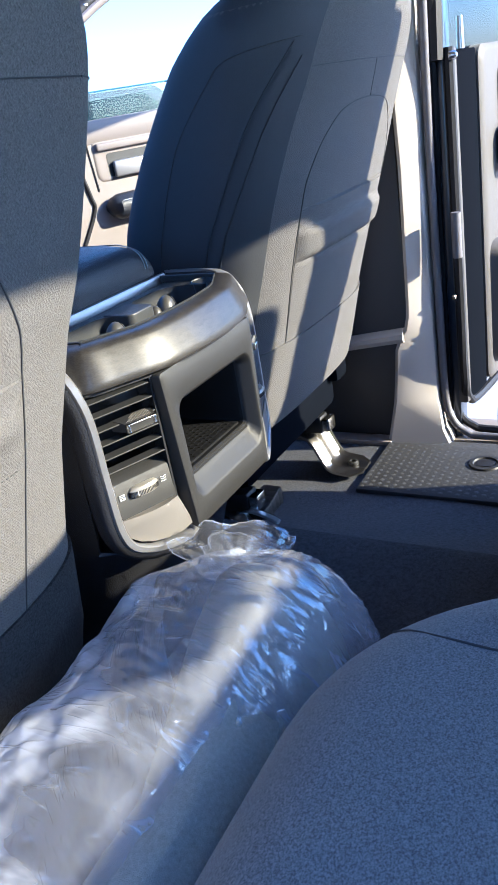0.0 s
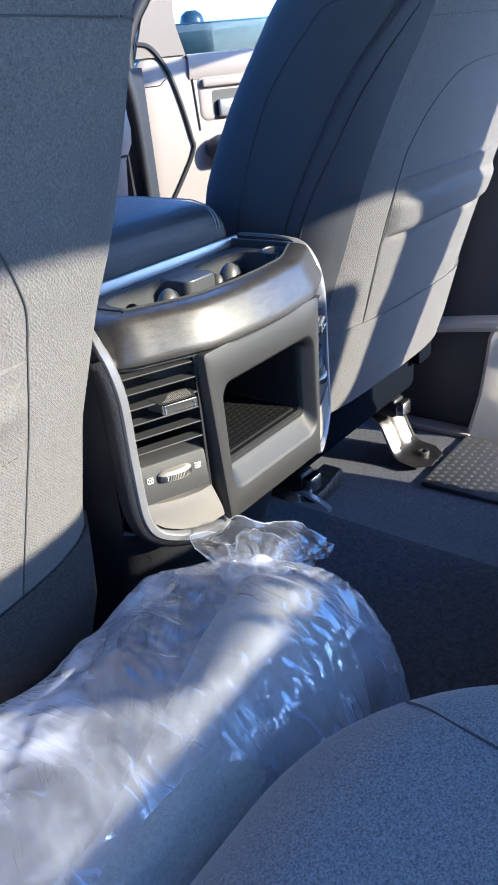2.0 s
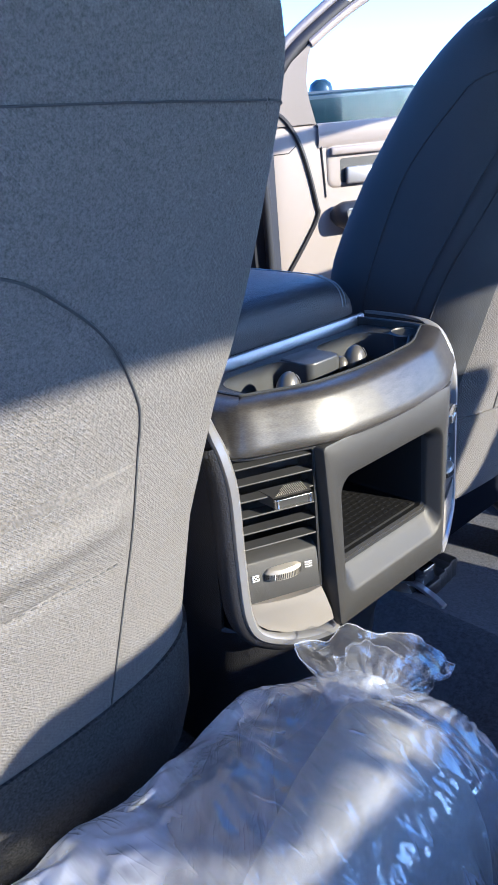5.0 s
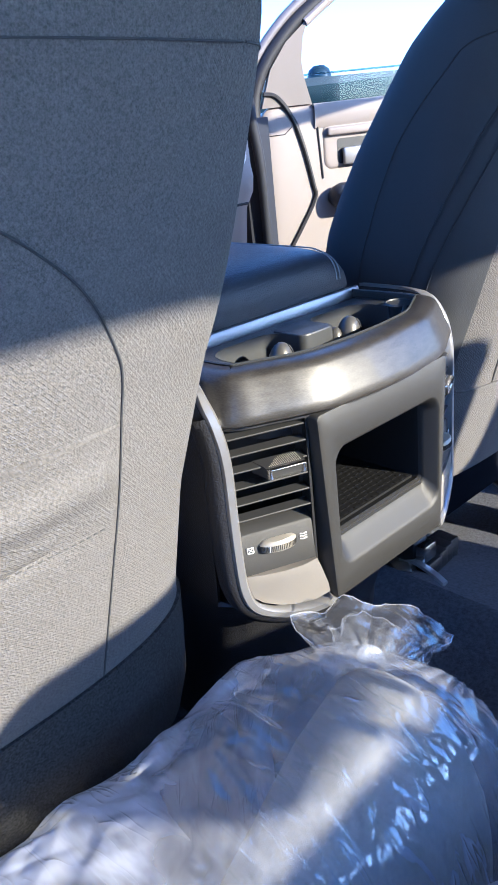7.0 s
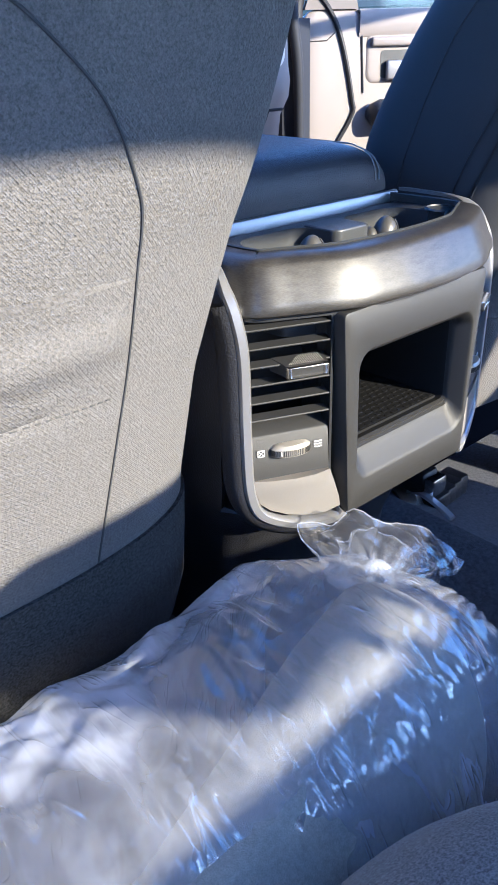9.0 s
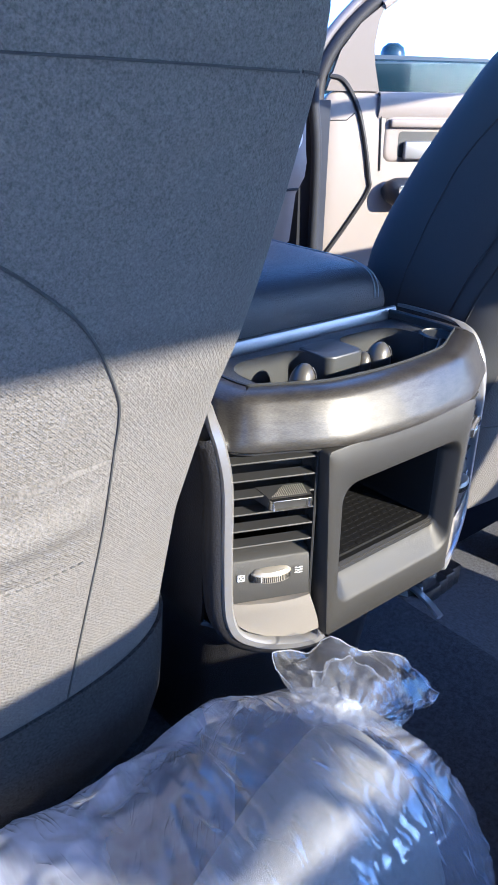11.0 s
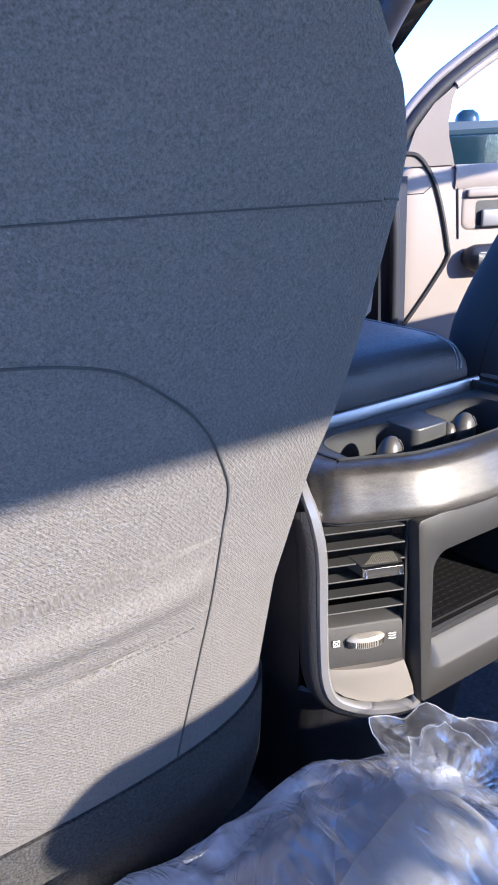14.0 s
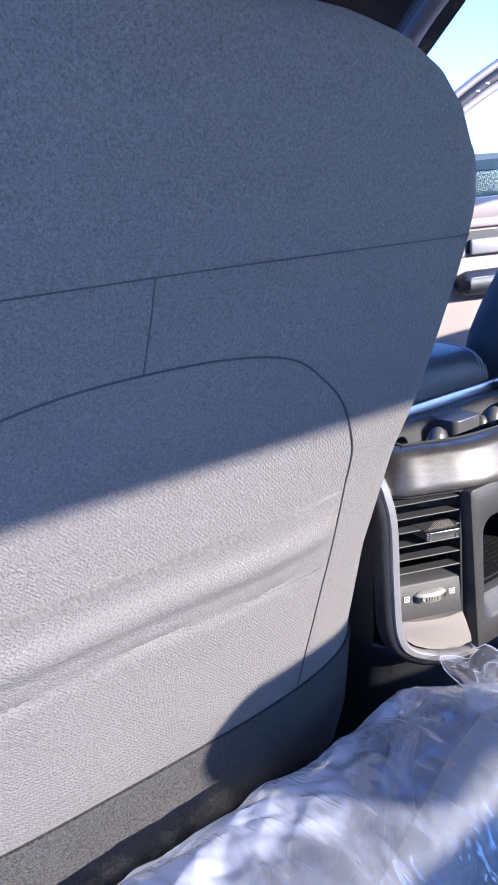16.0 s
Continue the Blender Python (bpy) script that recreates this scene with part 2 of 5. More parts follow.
# ---- mesh helpers ----
def mesh_of(name, bm, mat, smooth=True):
    bmesh.ops.recalc_face_normals(bm, faces=bm.faces)
    me = bpy.data.meshes.new(name)
    bm.to_mesh(me)
    bm.free()
    me.materials.append(mat)
    if smooth:
        me.shade_smooth()
        try:
            me.set_sharp_from_angle(angle=radians(40))
        except AttributeError:
            pass
    return me


def part(name, bm, mat, parent=None, label="", smooth=True):
    ob = new(name, mesh_of(name, bm, mat, smooth))
    ob.parent = parent
    return tagged(ob, label)


def thing(name, label, category, at=(0, 0, 0), group=""):
    ob = new(name)
    ob.location = at
    ob.empty_display_size = 0.02
    bpy.context.view_layer.update()
    return tagged(ob, label, category, group)


def box(lo, hi, bevel=0.0, bm=None, seg=2):
    bm = bm or bmesh.new()
    made = bmesh.ops.create_cube(bm, size=1.0)
    c = [(a + b) / 2 for a, b in zip(lo, hi)]
    s = [b - a for a, b in zip(lo, hi)]
    for v in made["verts"]:
        v.co = Vector([c[i] + v.co[i] * s[i] for i in range(3)])
    if bevel:
        edges = list({e for v in made["verts"] for e in v.link_edges})
        bmesh.ops.bevel(bm, geom=edges, offset=bevel, segments=seg, affect="EDGES", profile=0.5)
    return bm


def loft(rings, closed=True, caps=True, bm=None):
    """Skin through rings of points, each of the same length."""
    bm = bm or bmesh.new()
    vs = [[bm.verts.new(p) for p in r] for r in rings]
    n = len(rings[0])
    for a, b in zip(vs, vs[1:]):
        for i in range(n if closed else n - 1):
            j = (i + 1) % n
            bm.faces.new((a[i], a[j], b[j], b[i]))
    if caps and closed:
        bm.faces.new(list(reversed(vs[0])))
        bm.faces.new(vs[-1])
    return bm


def tube(points, r, sides=8, bm=None, flat=1.0, closed=False):
    """A rod along points; flat squashes it along its second axis."""
    pts = [Vector(p) for p in points]
    rings = []
    up = Vector((0.13, 0.29, 0.95))
    for i, p in enumerate(pts):
        a = pts[(i - 1) % len(pts)] if closed or i else p
        b = pts[(i + 1) % len(pts)] if closed or i < len(pts) - 1 else p
        d = (b - a).normalized()
        u = d.cross(up).normalized()
        w = u.cross(d)
        rr = r[i] if isinstance(r, (list, tuple)) else r
        rings.append([p + u * math.cos(k * math.tau / sides) * rr + w * math.sin(k * math.tau / sides) * rr * flat for k in range(sides)])
    if closed:
        rings.append(rings[0])
    return loft(rings, caps=not closed, bm=bm)


def smooth_path(pts, steps=8):
    """Catmull-Rom through the points."""
    p = [Vector(q) for q in pts]
    p = [p[0] * 2 - p[1]] + p + [p[-1] * 2 - p[-2]]
    out = []
    for a, b, c, d in zip(p, p[1:], p[2:], p[3:]):
        for k in range(steps):
            t = k / steps
            out.append(0.5 * ((2 * b) + (c - a) * t + (2 * a - 5 * b + 4 * c - d) * t * t + (3 * b - a - 3 * c + d) * t ** 3))
    return out + [p[-2]]


def interp(z, table):
    zs = [r[0] for r in table]
    return [float(np.interp(z, zs, [r[k] for r in table])) for k in range(1, len(table[0]))]


def rrect(x0, x1, z0, z1, r, n=6):
    """Outline of a rounded rectangle, as (x, z) pairs."""
    out = []
    for cx, cz, a0 in ((x1 - r, z1 - r, 0), (x0 + r, z1 - r, 90), (x0 + r, z0 + r, 180), (x1 - r, z0 + r, 270)):
        for k in range(n + 1):
            a = radians(a0 + 90 * k / n)
            out.append((cx + r * math.cos(a), cz + r * math.sin(a)))
    return out


def structure(name, bm, mat, label, smooth=True, parent=None):
    return tagged(part(name, bm, mat, parent, label, smooth), kind="structure")


# ---- the lot outside ----
structure("ground", box((-400, -400, -0.86), (400, 400, -0.76)), ASPHALT, "concrete parking lot reaching to the horizon, pale to bounce light into the cab", False)

# ---- the cab: floor, tunnel, roof, pillars ----
tunnel = [(-0.84, -0.06), (-0.84, 0.0), (-0.50, 0.0), (-0.36, 0.02), (-0.24, 0.075), (-0.14, 0.10), (0.19, 0.104), (0.255, 0.106), (0.272, 0.102), (0.280, 0.088), (0.42, 0.03), (0.52, 0.002), (0.58, 0.0), (0.84, 0.0), (0.84, -0.06)]
rows = []
for y in np.linspace(-1.15, 1.25, 40):
    rows.append([(u, y, v + (0.004 * noise.noise((u * 6, y * 6, 0)) if v > -0.05 else 0)) for u, v in tunnel])
structure("floor", loft(rows), CARPET, "black carpeted floor with a raised centre tunnel")
structure("ceiling", box((-0.69, -1.25, 1.22), (0.69, 0.36, 1.28), 0.02), HEADLINER, "light grey fabric headliner")
def back_glass():
    """Outline of the unseen back window that shapes the sunlight; its top edge drops on the right to shade the console.
    """
    outline = rrect(-0.79, 0.79, 0.766, 1.128, 0.08, 8)
    # more points along the top edge
    outline = outline[:9] + [(x, 1.128) for x in np.linspace(0.66, -0.66, 24)] + outline[9:]
    return [(x, z - 0.03 * min(max((x - 0.15) / 0.2, 0.0), 1.0) if z > 1.0 else z) for x, z in outline]


def frame_loops(y):
    outer = rrect(-0.86, 0.86, -0.06, 1.28, 0.001, 8)
    outer = outer[:9] + [(x, 1.28) for x in np.linspace(0.72, -0.72, 24)] + outer[9:]
    return [(x, y, z) for x, z in outer], [(x, y, z) for x, z in back_glass()]


(o1, i1), (o2, i2) = frame_loops(-1.25), frame_loops(-1.19)
structure("wall_rear", loft([o1, i1, i2, o2, o1], caps=False), TRIM, "light plastic rear cab wall round the back window")
structure("window_rear", loft([[(x, y, z) for x, z in back_glass()] for y in (-1.225, -1.22)]), GLASS, "clear rear window glass").visible_shadow = False
for s, nm in ((1, "right"), (-1, "left")):
    structure("roof_rail_" + nm, box((min(s * 0.66, s * 0.78), -1.25, 1.12), (max(s * 0.66, s * 0.78), 0.36, 1.28), 0.02), TRIM, "light roof rail trim above the doors")
    structure("pillar_rear_" + nm, box((min(s * 0.80, s * 0.88), -1.25, -0.06), (max(s * 0.80, s * 0.88), -0.92, 1.2), 0.02), TRIM, "light rear pillar trim beside the seat")
    structure("sill_" + nm, box((min(s * 0.815, s * 0.99), -1.0, -0.14), (max(s * 0.815, s * 0.99), 1.1, -0.004), 0.012), TRIM, "light door sill trim along the floor edge")
structure("pillar_left", box((-0.90, -0.03, -0.06), (-0.81, 0.14, 1.2), 0.015), TRIM, "light centre pillar trim behind the driver")
structure("door_front_left", box((-0.92, 0.145, -0.06), (-0.82, 1.1, 0.78), 0.02), TRIM, "closed light front door panel")
structure("firewall", box((-0.86, 1.26, -0.06), (0.80, 1.31, 0.72)), PLASTIC_DARK, "dark lower front wall below the dash")

# windscreen, its pillars and the header
ws_low, ws_high = [(-0.70, 1.16, 0.80), (0.70, 1.16, 0.80)], [(0.54, 0.40, 1.235), (-0.54, 0.40, 1.235)]
wb = bmesh.new()
quad = [Vector(p) for p in ws_low + ws_high]
nrm = (quad[1] - quad[0]).cross(quad[3] - quad[0]).normalized() * 0.005
loft([quad, [p + nrm for p in quad]], bm=wb)
structure("windscreen", wb, TEAL_GLASS, "teal tinted windscreen glass").visible_shadow = False
structure("header", box((-0.62, 0.33, 1.20), (0.62, 0.46, 1.27), 0.02), HEADLINER, "light trim above the windscreen")
for s, nm in ((1, "right"), (-1, "left")):
    pth = smooth_path([(s * 0.700, 1.08, 0.72), (s * 0.675, 1.0, 0.80), (s * 0.638, 0.93, 0.87), (s * 0.560, 0.79, 1.0), (s * 0.508, 0.60, 1.13), (s * 0.485, 0.42, 1.225)], 6)
    structure("pillar_front_" + nm, tube(pth, 0.029, 12, flat=0.8), PILLAR_TRIM, "grey front pillar trim beside the windscreen")

# ---- front seats ----
# height above floor: half width, y of the rear face, depth
BACK = [(0.255, 0.262, 0.052, 0.12), (0.30, 0.272, 0.036, 0.15), (0.36, 0.270, 0.016, 0.18), (0.42, 0.265, -0.004, 0.205), (0.52, 0.266, -0.037, 0.225), (0.60, 0.277, -0.063, 0.228), (0.66, 0.285, -0.082, 0.222), (0.72, 0.290, -0.101, 0.212),
        (0.78, 0.292, -0.123, 0.200), (0.82, 0.291, -0.136, 0.188), (0.845, 0.282, -0.143, 0.176), (0.87, 0.262, -0.148, 0.162), (0.89, 0.236, -0.150, 0.145), (0.907, 0.200, -0.148, 0.122), (0.918, 0.158, -0.143, 0.098), (0.926, 0.10, -0.134, 0.070), (0.929, 0.05, -0.126, 0.04)]
SE = 3.2
DEPTH = {"low": 1.0, "high": 1.0, "flare": 0.13, "least": 0.2, "square": 2.6, "slim": ((0.62, 1.0), (0.93, 1.0))}   # set for each seat before it is built


def squareness(z):
    """The backrest's outline changes from low down to the top: rounder, or tighter at the corners."""
    return SE + (DEPTH["square"] - SE) * min(max((z - 0.62) / 0.16, 0.0), 1.0)


def deep(z):
    f = min(max((z - 0.62) / 0.22, 0.0), 1.0)
    return DEPTH["low"] * (1 - f) + DEPTH["high"] * f


def section(z):
    """Half width, y of the rear face and depth at a height."""
    w, yr, d = interp(z, BACK)
    return w * interp(min(max(z, 0.62), 0.93), DEPTH["slim"])[0], yr, d * deep(z)


def back_point(a, z, grow=0.0):
    w, yr, d = section(z)
    c, s = math.cos(a), math.sin(a)
    e = squareness(z)
    px = math.copysign(abs(c) ** (2 / e), c) * (w * (1 + 0.03 * (SE - e)) + grow)
    py = math.copysign(abs(s) ** (2 / e), s) * (d / 2 + grow)
    f = (py + d / 2) / d
    px *= 1 + DEPTH["flare"] * f * (1.0 if z < 0.62 else max(DEPTH["least"], 1 - (z - 0.62) * 3.6))
    # hollow between the side bolsters on the sitting side
    if s > 0:
        py -= 0.055 * (1 - min(1, abs(px) / (w * 0.75)) ** 2) * s
    return (px, yr + d / 2 + py, z)


def rear_y(x, z, proud=0.0):
    """The rear face of a seat back at (x, z), x from the seat's middle."""
    w, yr, d = section(z)
    u = min(abs(x) / (w * 1.01), 1.0)
    e = squareness(z)
    return yr + d / 2 - (d / 2) * (1 - u ** e) ** (1 / e) - proud


def on_back(pts, r=0.00055, proud=0.0001, steps=10):
    path = smooth_path([(x, 0, z) for x, z in pts], steps)
    return tube([(p.x, rear_y(p.x, p.z, proud), p.z) for p in path], r, 6)


def stitches_on_back(pts, r=0.0006, proud=0.0032):
    """A row of short stitches along the rear face."""
    bm = bmesh.new()
    path = smooth_path([(x, 0, z) for x, z in pts], 44)
    for k in range(0, len(path) - 3, 4):
        tube([(p.x, rear_y(p.x, p.z, 0.0012 + proud * (1 - min(1.0, abs(p.x) / 0.172) ** 3)), p.z) for p in path[k:k + 3]], r, 5, bm=bm)
    return bm


def on_side(pts, side, r=0.0009, steps=10):
    """Along the seat's flank: pts of (part of the depth, z)."""
    out = []
    for p in smooth_path([(f, 0, z) for f, z in pts], steps):
        q = 2 * min(max(p.x, 0.001), 0.999) - 1
        a = math.asin(math.copysign(abs(q) ** (squareness(p.z) / 2), q))
        x, y, z = back_point(a if side > 0 else math.pi - a, p.z, 0.0002 if side > 0 else 0.0012)
        out.append((x, y, z))
    return tube(out, r, 6)


def front_seat(label, cx, cy, inner):
    """inner: +1 where the seat's inboard side is towards +x."""
    seat = thing("front_seat", label, "car seat", (cx, cy, 0), "front seats")
    zs = list(np.linspace(0.255, 0.83, 48)) + list(np.linspace(0.836, 0.929, 28))
    part("backrest", loft([[back_point(math.tau * k / 96, z) for k in range(96)] for z in zs]), FABRIC, seat)
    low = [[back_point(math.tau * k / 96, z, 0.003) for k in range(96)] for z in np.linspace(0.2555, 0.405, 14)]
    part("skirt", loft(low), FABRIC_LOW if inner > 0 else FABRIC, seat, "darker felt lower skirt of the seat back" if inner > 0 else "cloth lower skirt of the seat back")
    part("seam", on_back([(-inner * 0.255, 0.792), (-inner * 0.15, 0.7945), (0, 0.7955), (inner * 0.15, 0.7945), (inner * 0.236, 0.7932)]), THREAD, seat)
    part("seam", on_back([(0, 0.7955), (-inner * 0.002, 0.772), (-inner * 0.005, 0.745)]), THREAD, seat)
    i = inner
    hem_z = 0.586 if i > 0 else 0.562
    half = [(0.163, 0.404), (0.167, 0.45), (0.171, 0.497), (0.175, 0.55), (0.176, 0.592), (0.175, 0.638), (0.169, 0.66), (0.151, 0.692), (0.129, 0.714), (0.10, 0.733), (0.055, 0.7425)]
    loop = [(i * x, z) for x, z in half] + [(0, 0.745)] + [(-i * x, z) for x, z in reversed(half)]
    part("pocket_seam", on_back(loop, 0.0008), THREAD, seat)
    # map pocket: a slack pouch standing proud of the back under a padded hem
    rows = []
    for z in np.linspace(0.407, 0.612, 40):
        f = (z - 0.407) / 0.205
        e = min(1.0, f * 6)
        row = []
        for x in np.linspace(-1, 1, 45):
            wd = 0.1620 + 0.012 * min(1, f * 1.15)
            xx = x * wd
            u = 1 - abs(x) ** 3
            if i > 0:
                hem = 0.0060 * math.exp(-((z - hem_z + 0.006 * abs(x)) / 0.011) ** 4) - 0.0030 * math.exp(-((z - 0.5545 + 0.009 * abs(x)) / 0.0035) ** 2)
            else:
                hem = 0.013 * math.exp(-((z - hem_z + 0.004 * abs(x)) / 0.023) ** 6) - 0.006 * math.exp(-((z - 0.533) / 0.004) ** 2)
            wr = 0.0014 * noise.noise((x * 3, z * 24, cx * 5))
            row.append((xx, rear_y(xx, z, 0.0006 + u * e * (0.003 + 0.004 * f + wr) + hem * u ** 0.3), z))
        rows.append(row)
    rows.append([(x, rear_y(x, z, -0.002), z + 0.004) for x, y, z in rows[-1]])
    part("pocket", loft(rows, closed=False), FABRIC, seat, "slack map pocket with a sewn hem")
    low_z = -0.0105 if i > 0 else -0.028
    row = [(x, z + low_z) for x, z in ((-0.166, 0.5535), (-0.1, 0.5585), (0, 0.564), (0.1, 0.5585), (0.166, 0.5535))]
    part("stitching", stitches_on_back(row, 0.00045, 0.0026), STITCH if i < 0 else SHADE_STITCH, seat)
    # inboard flank panel, its darker tone standing in for shade, a hair proud, with a raised strip along its rear edge
    strip_rear = [(0.41, 0.33), (0.571, 0.279), (0.668, 0.21), (0.751, 0.155), (0.807, 0.105), (0.885, 0.09)]
    strip_front = [(0.41, 0.42), (0.571, 0.351), (0.67, 0.28), (0.753, 0.22), (0.824, 0.135), (0.885, 0.12)]

    def flank_grid(lo, hi, z0, z1, proud, rows=40, cols=24):
        grid = []
        for z in np.linspace(z0, z1, rows):
            row = []
            for f in np.linspace(lo(z), hi(z), cols):
                q = 2 * f - 1
                a = math.asin(math.copysign(abs(q) ** (squareness(z) / 2), q))
                row.append(back_point(a if i > 0 else math.pi - a, z, proud))
            grid.append(row)
        return loft(grid, closed=False)

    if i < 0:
        part("flank", flank_grid(lambda z: 0.14 - 0.16 * (z - 0.41), lambda z: 0.985, 0.41, 0.885, 0.0008), FLANK, seat, "cloth flank panel with its shade put into the colour")
        part("flank_strip", flank_grid(lambda z: interp(z, strip_rear)[0] + 0.012, lambda z: interp(z, strip_front)[0] - 0.012, 0.41, 0.815, 0.0032, 40, 8), FLANK, seat, "raised strip along the flank in the same shaded tone")
    if i > 0:
        part("seam", on_side([(0.083, 0.7936), (0.14, 0.793), (0.3, 0.791), (0.5, 0.789)], i, 0.0006), THREAD, seat)
    # seams and piping on the inboard flank
    for pts in ([(f, z) for z, f in strip_rear[:5]], [(f, z) for z, f in strip_front[:5]], [(0.60, 0.43), (0.589, 0.569), (0.575, 0.63), (0.55, 0.73), (0.46, 0.792), (0.40, 0.814), (0.20, 0.825), (0.115, 0.829)]):
        if i < 0:
            part("flank_seam", on_side(pts, i), THREAD, seat)
    if i < 0:
        part("piping", on_side([(0.93, 0.42), (0.93, 0.55), (0.925, 0.70), (0.92, 0.78), (0.90, 0.84)], i, 0.0016), PIPING, seat, "pale double stitching along the bolster edge")
    # cushion and frame toned dark to paint in the shade below the backrest
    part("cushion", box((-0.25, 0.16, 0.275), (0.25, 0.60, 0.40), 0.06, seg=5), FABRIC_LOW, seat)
    part("frame", box((-0.21, 0.10, 0.14), (0.21, 0.50, 0.26), 0.02), SHADE_BLACK, seat)
    part("recliner_cover", box((-i * 0.20 - 0.03, 0.075, 0.20), (-i * 0.20 + 0.03, 0.15, 0.285), 0.012), SHADE_BLACK, seat)
    for sx in (-0.19, 0.15):
        rail = part("rail", box((sx - 0.02, 0.11, 0.095), (sx + 0.02, 0.55, 0.135), 0.006), PLASTIC_DARK, seat)
        part("rail_end", box((sx - 0.017, 0.092, 0.10), (sx + 0.017, 0.112, 0.13), 0.004), CHROME, rail, "bare steel rail end")
        # pressed steel foot: a ribbed strip bent down to the floor
        prof = smooth_path([(0.02, 0.20, 0.094), (0.02, 0.160, 0.092), (0.016, 0.135, 0.078), (0.010, 0.115, 0.048), (0.004, 0.095, 0.023), (0, 0.065, 0.017), (-0.004, 0.022, 0.017)], 5)
        rings = []
        for k, p in enumerate(prof):
            q = prof[min(k + 1, len(prof) - 1)] - prof[max(k - 1, 0)]
            nn = Vector((0, q.z, -q.y)).normalized()
            if nn.z < 0 or (abs(nn.z) < 0.05 and nn.y > 0):
                nn = -nn
            up, ring = 0.006, []
            for u in np.linspace(-1, 1, 17):
                ridge = 0.009 * math.exp(-((abs(u) - 0.5) / 0.2) ** 2) * (1 if p.z > 0.03 else 0.3)
                end = 0.042 * (1 if k < len(prof) - 4 else (1 - (k - len(prof) + 4) / 6))
                ring.append(p + Vector((sx + 1.15 * u * end, 0, 0)) + nn * ridge)
            back = [Vector(v) - nn * 0.005 for v in reversed(ring)]
            rings.append(ring + back)
        foot = part("foot", loft(rings), FOOT_STEEL, seat, "pressed bare steel seat foot bolted to the floor")
        part("bolt", loft([[(sx + rr * math.cos(a), 0.055 + rr * math.sin(a), z) for a in np.linspace(0, math.tau, 12, endpoint=False)] for z, rr in ((0.017, 0.012), (0.024, 0.012), (0.026, 0.010), (0.026, 0.006), (0.021, 0.0055))]), PLASTIC, foot)
    return seat


DEPTH.update(low=1.0, high=0.36, flare=0.13, least=0.1, square=5.4, slim=((0.62, 1.0), (0.72, 0.98), (0.80, 0.962), (0.85, 0.916), (0.93, 0.916)))
front_seat("dark grey cloth driver seat with sunlit back and map pocket", -0.50, 0.0, 1)
DEPTH.update(low=1.32, high=1.30, flare=0.15, least=0.2, square=2.6, slim=((0.62, 1.0), (0.93, 1.0)))
front_seat("dark grey cloth passenger seat with map pocket, beside the door opening", 0.515, 0.080, -1)

# ---- centre console ----
console = thing("centre_console", "dark plastic centre console with rear vents, storage bin and cup holders", "console")


def rim_path(n=6):
    half = [(-0.160, 0.150), (-0.161, 0.10), (-0.1605, 0.075), (-0.156, 0.053), (-0.148, 0.043), (-0.13, 0.0335), (-0.115, 0.0255), (-0.102, 0.0186), (-0.090, 0.0132), (-0.078, 0.0092), (-0.064, 0.0066), (-0.048, 0.0047), (-0.025, 0.0025), (0.0, 0.0018)]
    pts = half + [(-x, y) for x, y in reversed(half[:-1])]
    return smooth_path([(x, y, 0) for x, y in pts], n)


def sweep(path, prof, closed_prof=True):
    """Push an outline of (outward, z) along a level path that runs anticlockwise seen from above."""
    rings = []
    for k, p in enumerate(path):
        d = (path[min(k + 1, len(path) - 1)] - path[max(k - 1, 0)]).normalized()
        o = Vector((d.y, -d.x, 0))
        rings.append([Vector((p.x, p.y, 0)) + o * u + Vector((0, 0, v)) for u, v in prof])
    return loft(rings, closed=closed_prof)


RP = rim_path()
rim_prof = [(-0.004, 0.529), (0.0110, 0.529), (0.0136, 0.531), (0.0142, 0.534), (0.0120, 0.5405), (0.0048, 0.5560), (0.0002, 0.5655), (-0.0024, 0.5690), (-0.007, 0.5712), (-0.0205, 0.5735), (-0.0235, 0.572), (-0.0240, 0.566), (-0.022, 0.545), (-0.012, 0.540)]
part("rim", sweep(RP, rim_prof), WRAP, console, "brushed bronze-black rim round the cup holders")
part("rim_bead", sweep(RP, [(-0.0222, 0.5725), (-0.0215, 0.5745), (-0.0228, 0.5752), (-0.0240, 0.5743), (-0.0240, 0.572)]), PLASTIC_TRAY, console, "thin smooth dark bead inside the rim")
part("rim_shadow_gap", sweep(RP, [(-0.012, 0.5245), (0.0055, 0.5245), (0.0055, 0.5295), (-0.012, 0.5295)]), PLASTIC_DARK, console)
bar = loft([[(x, y, z) for y, z in ((0.1520, 0.560), (0.1520, 0.5735), (0.1530, 0.5752), (0.156, 0.5760), (0.158, 0.5750), (0.158, 0.560))] for x in np.linspace(-0.152, 0.152, 12)])
part("rear_bar", bar, SILVER, console, "satin silver bar behind the cup holders")

# tray with two wells cut through it
tray = bmesh.new()
outer = [(p.x, p.y) for p in RP[::2]]
outer = [(x * 0.875, 0.024 + (y - 0.0) * 0.86 if y < 0.1 else y * 0.955) for x, y in outer]


def fillet(corners, n=6):
    """Outline through (x, y, radius) corners, each rounded off."""
    out = []
    for k, (x, y, r) in enumerate(corners):
        a, b, c = Vector(corners[k - 1][:2]), Vector((x, y)), Vector(corners[(k + 1) % len(corners)][:2])
        p, q = b + (a - b).normalized() * r, b + (c - b).normalized() * r
        for f in np.linspace(0, 1, n + 1):
            out.append(tuple(p * (1 - f) ** 2 + b * (2 * f * (1 - f)) + q * f * f))
    return out


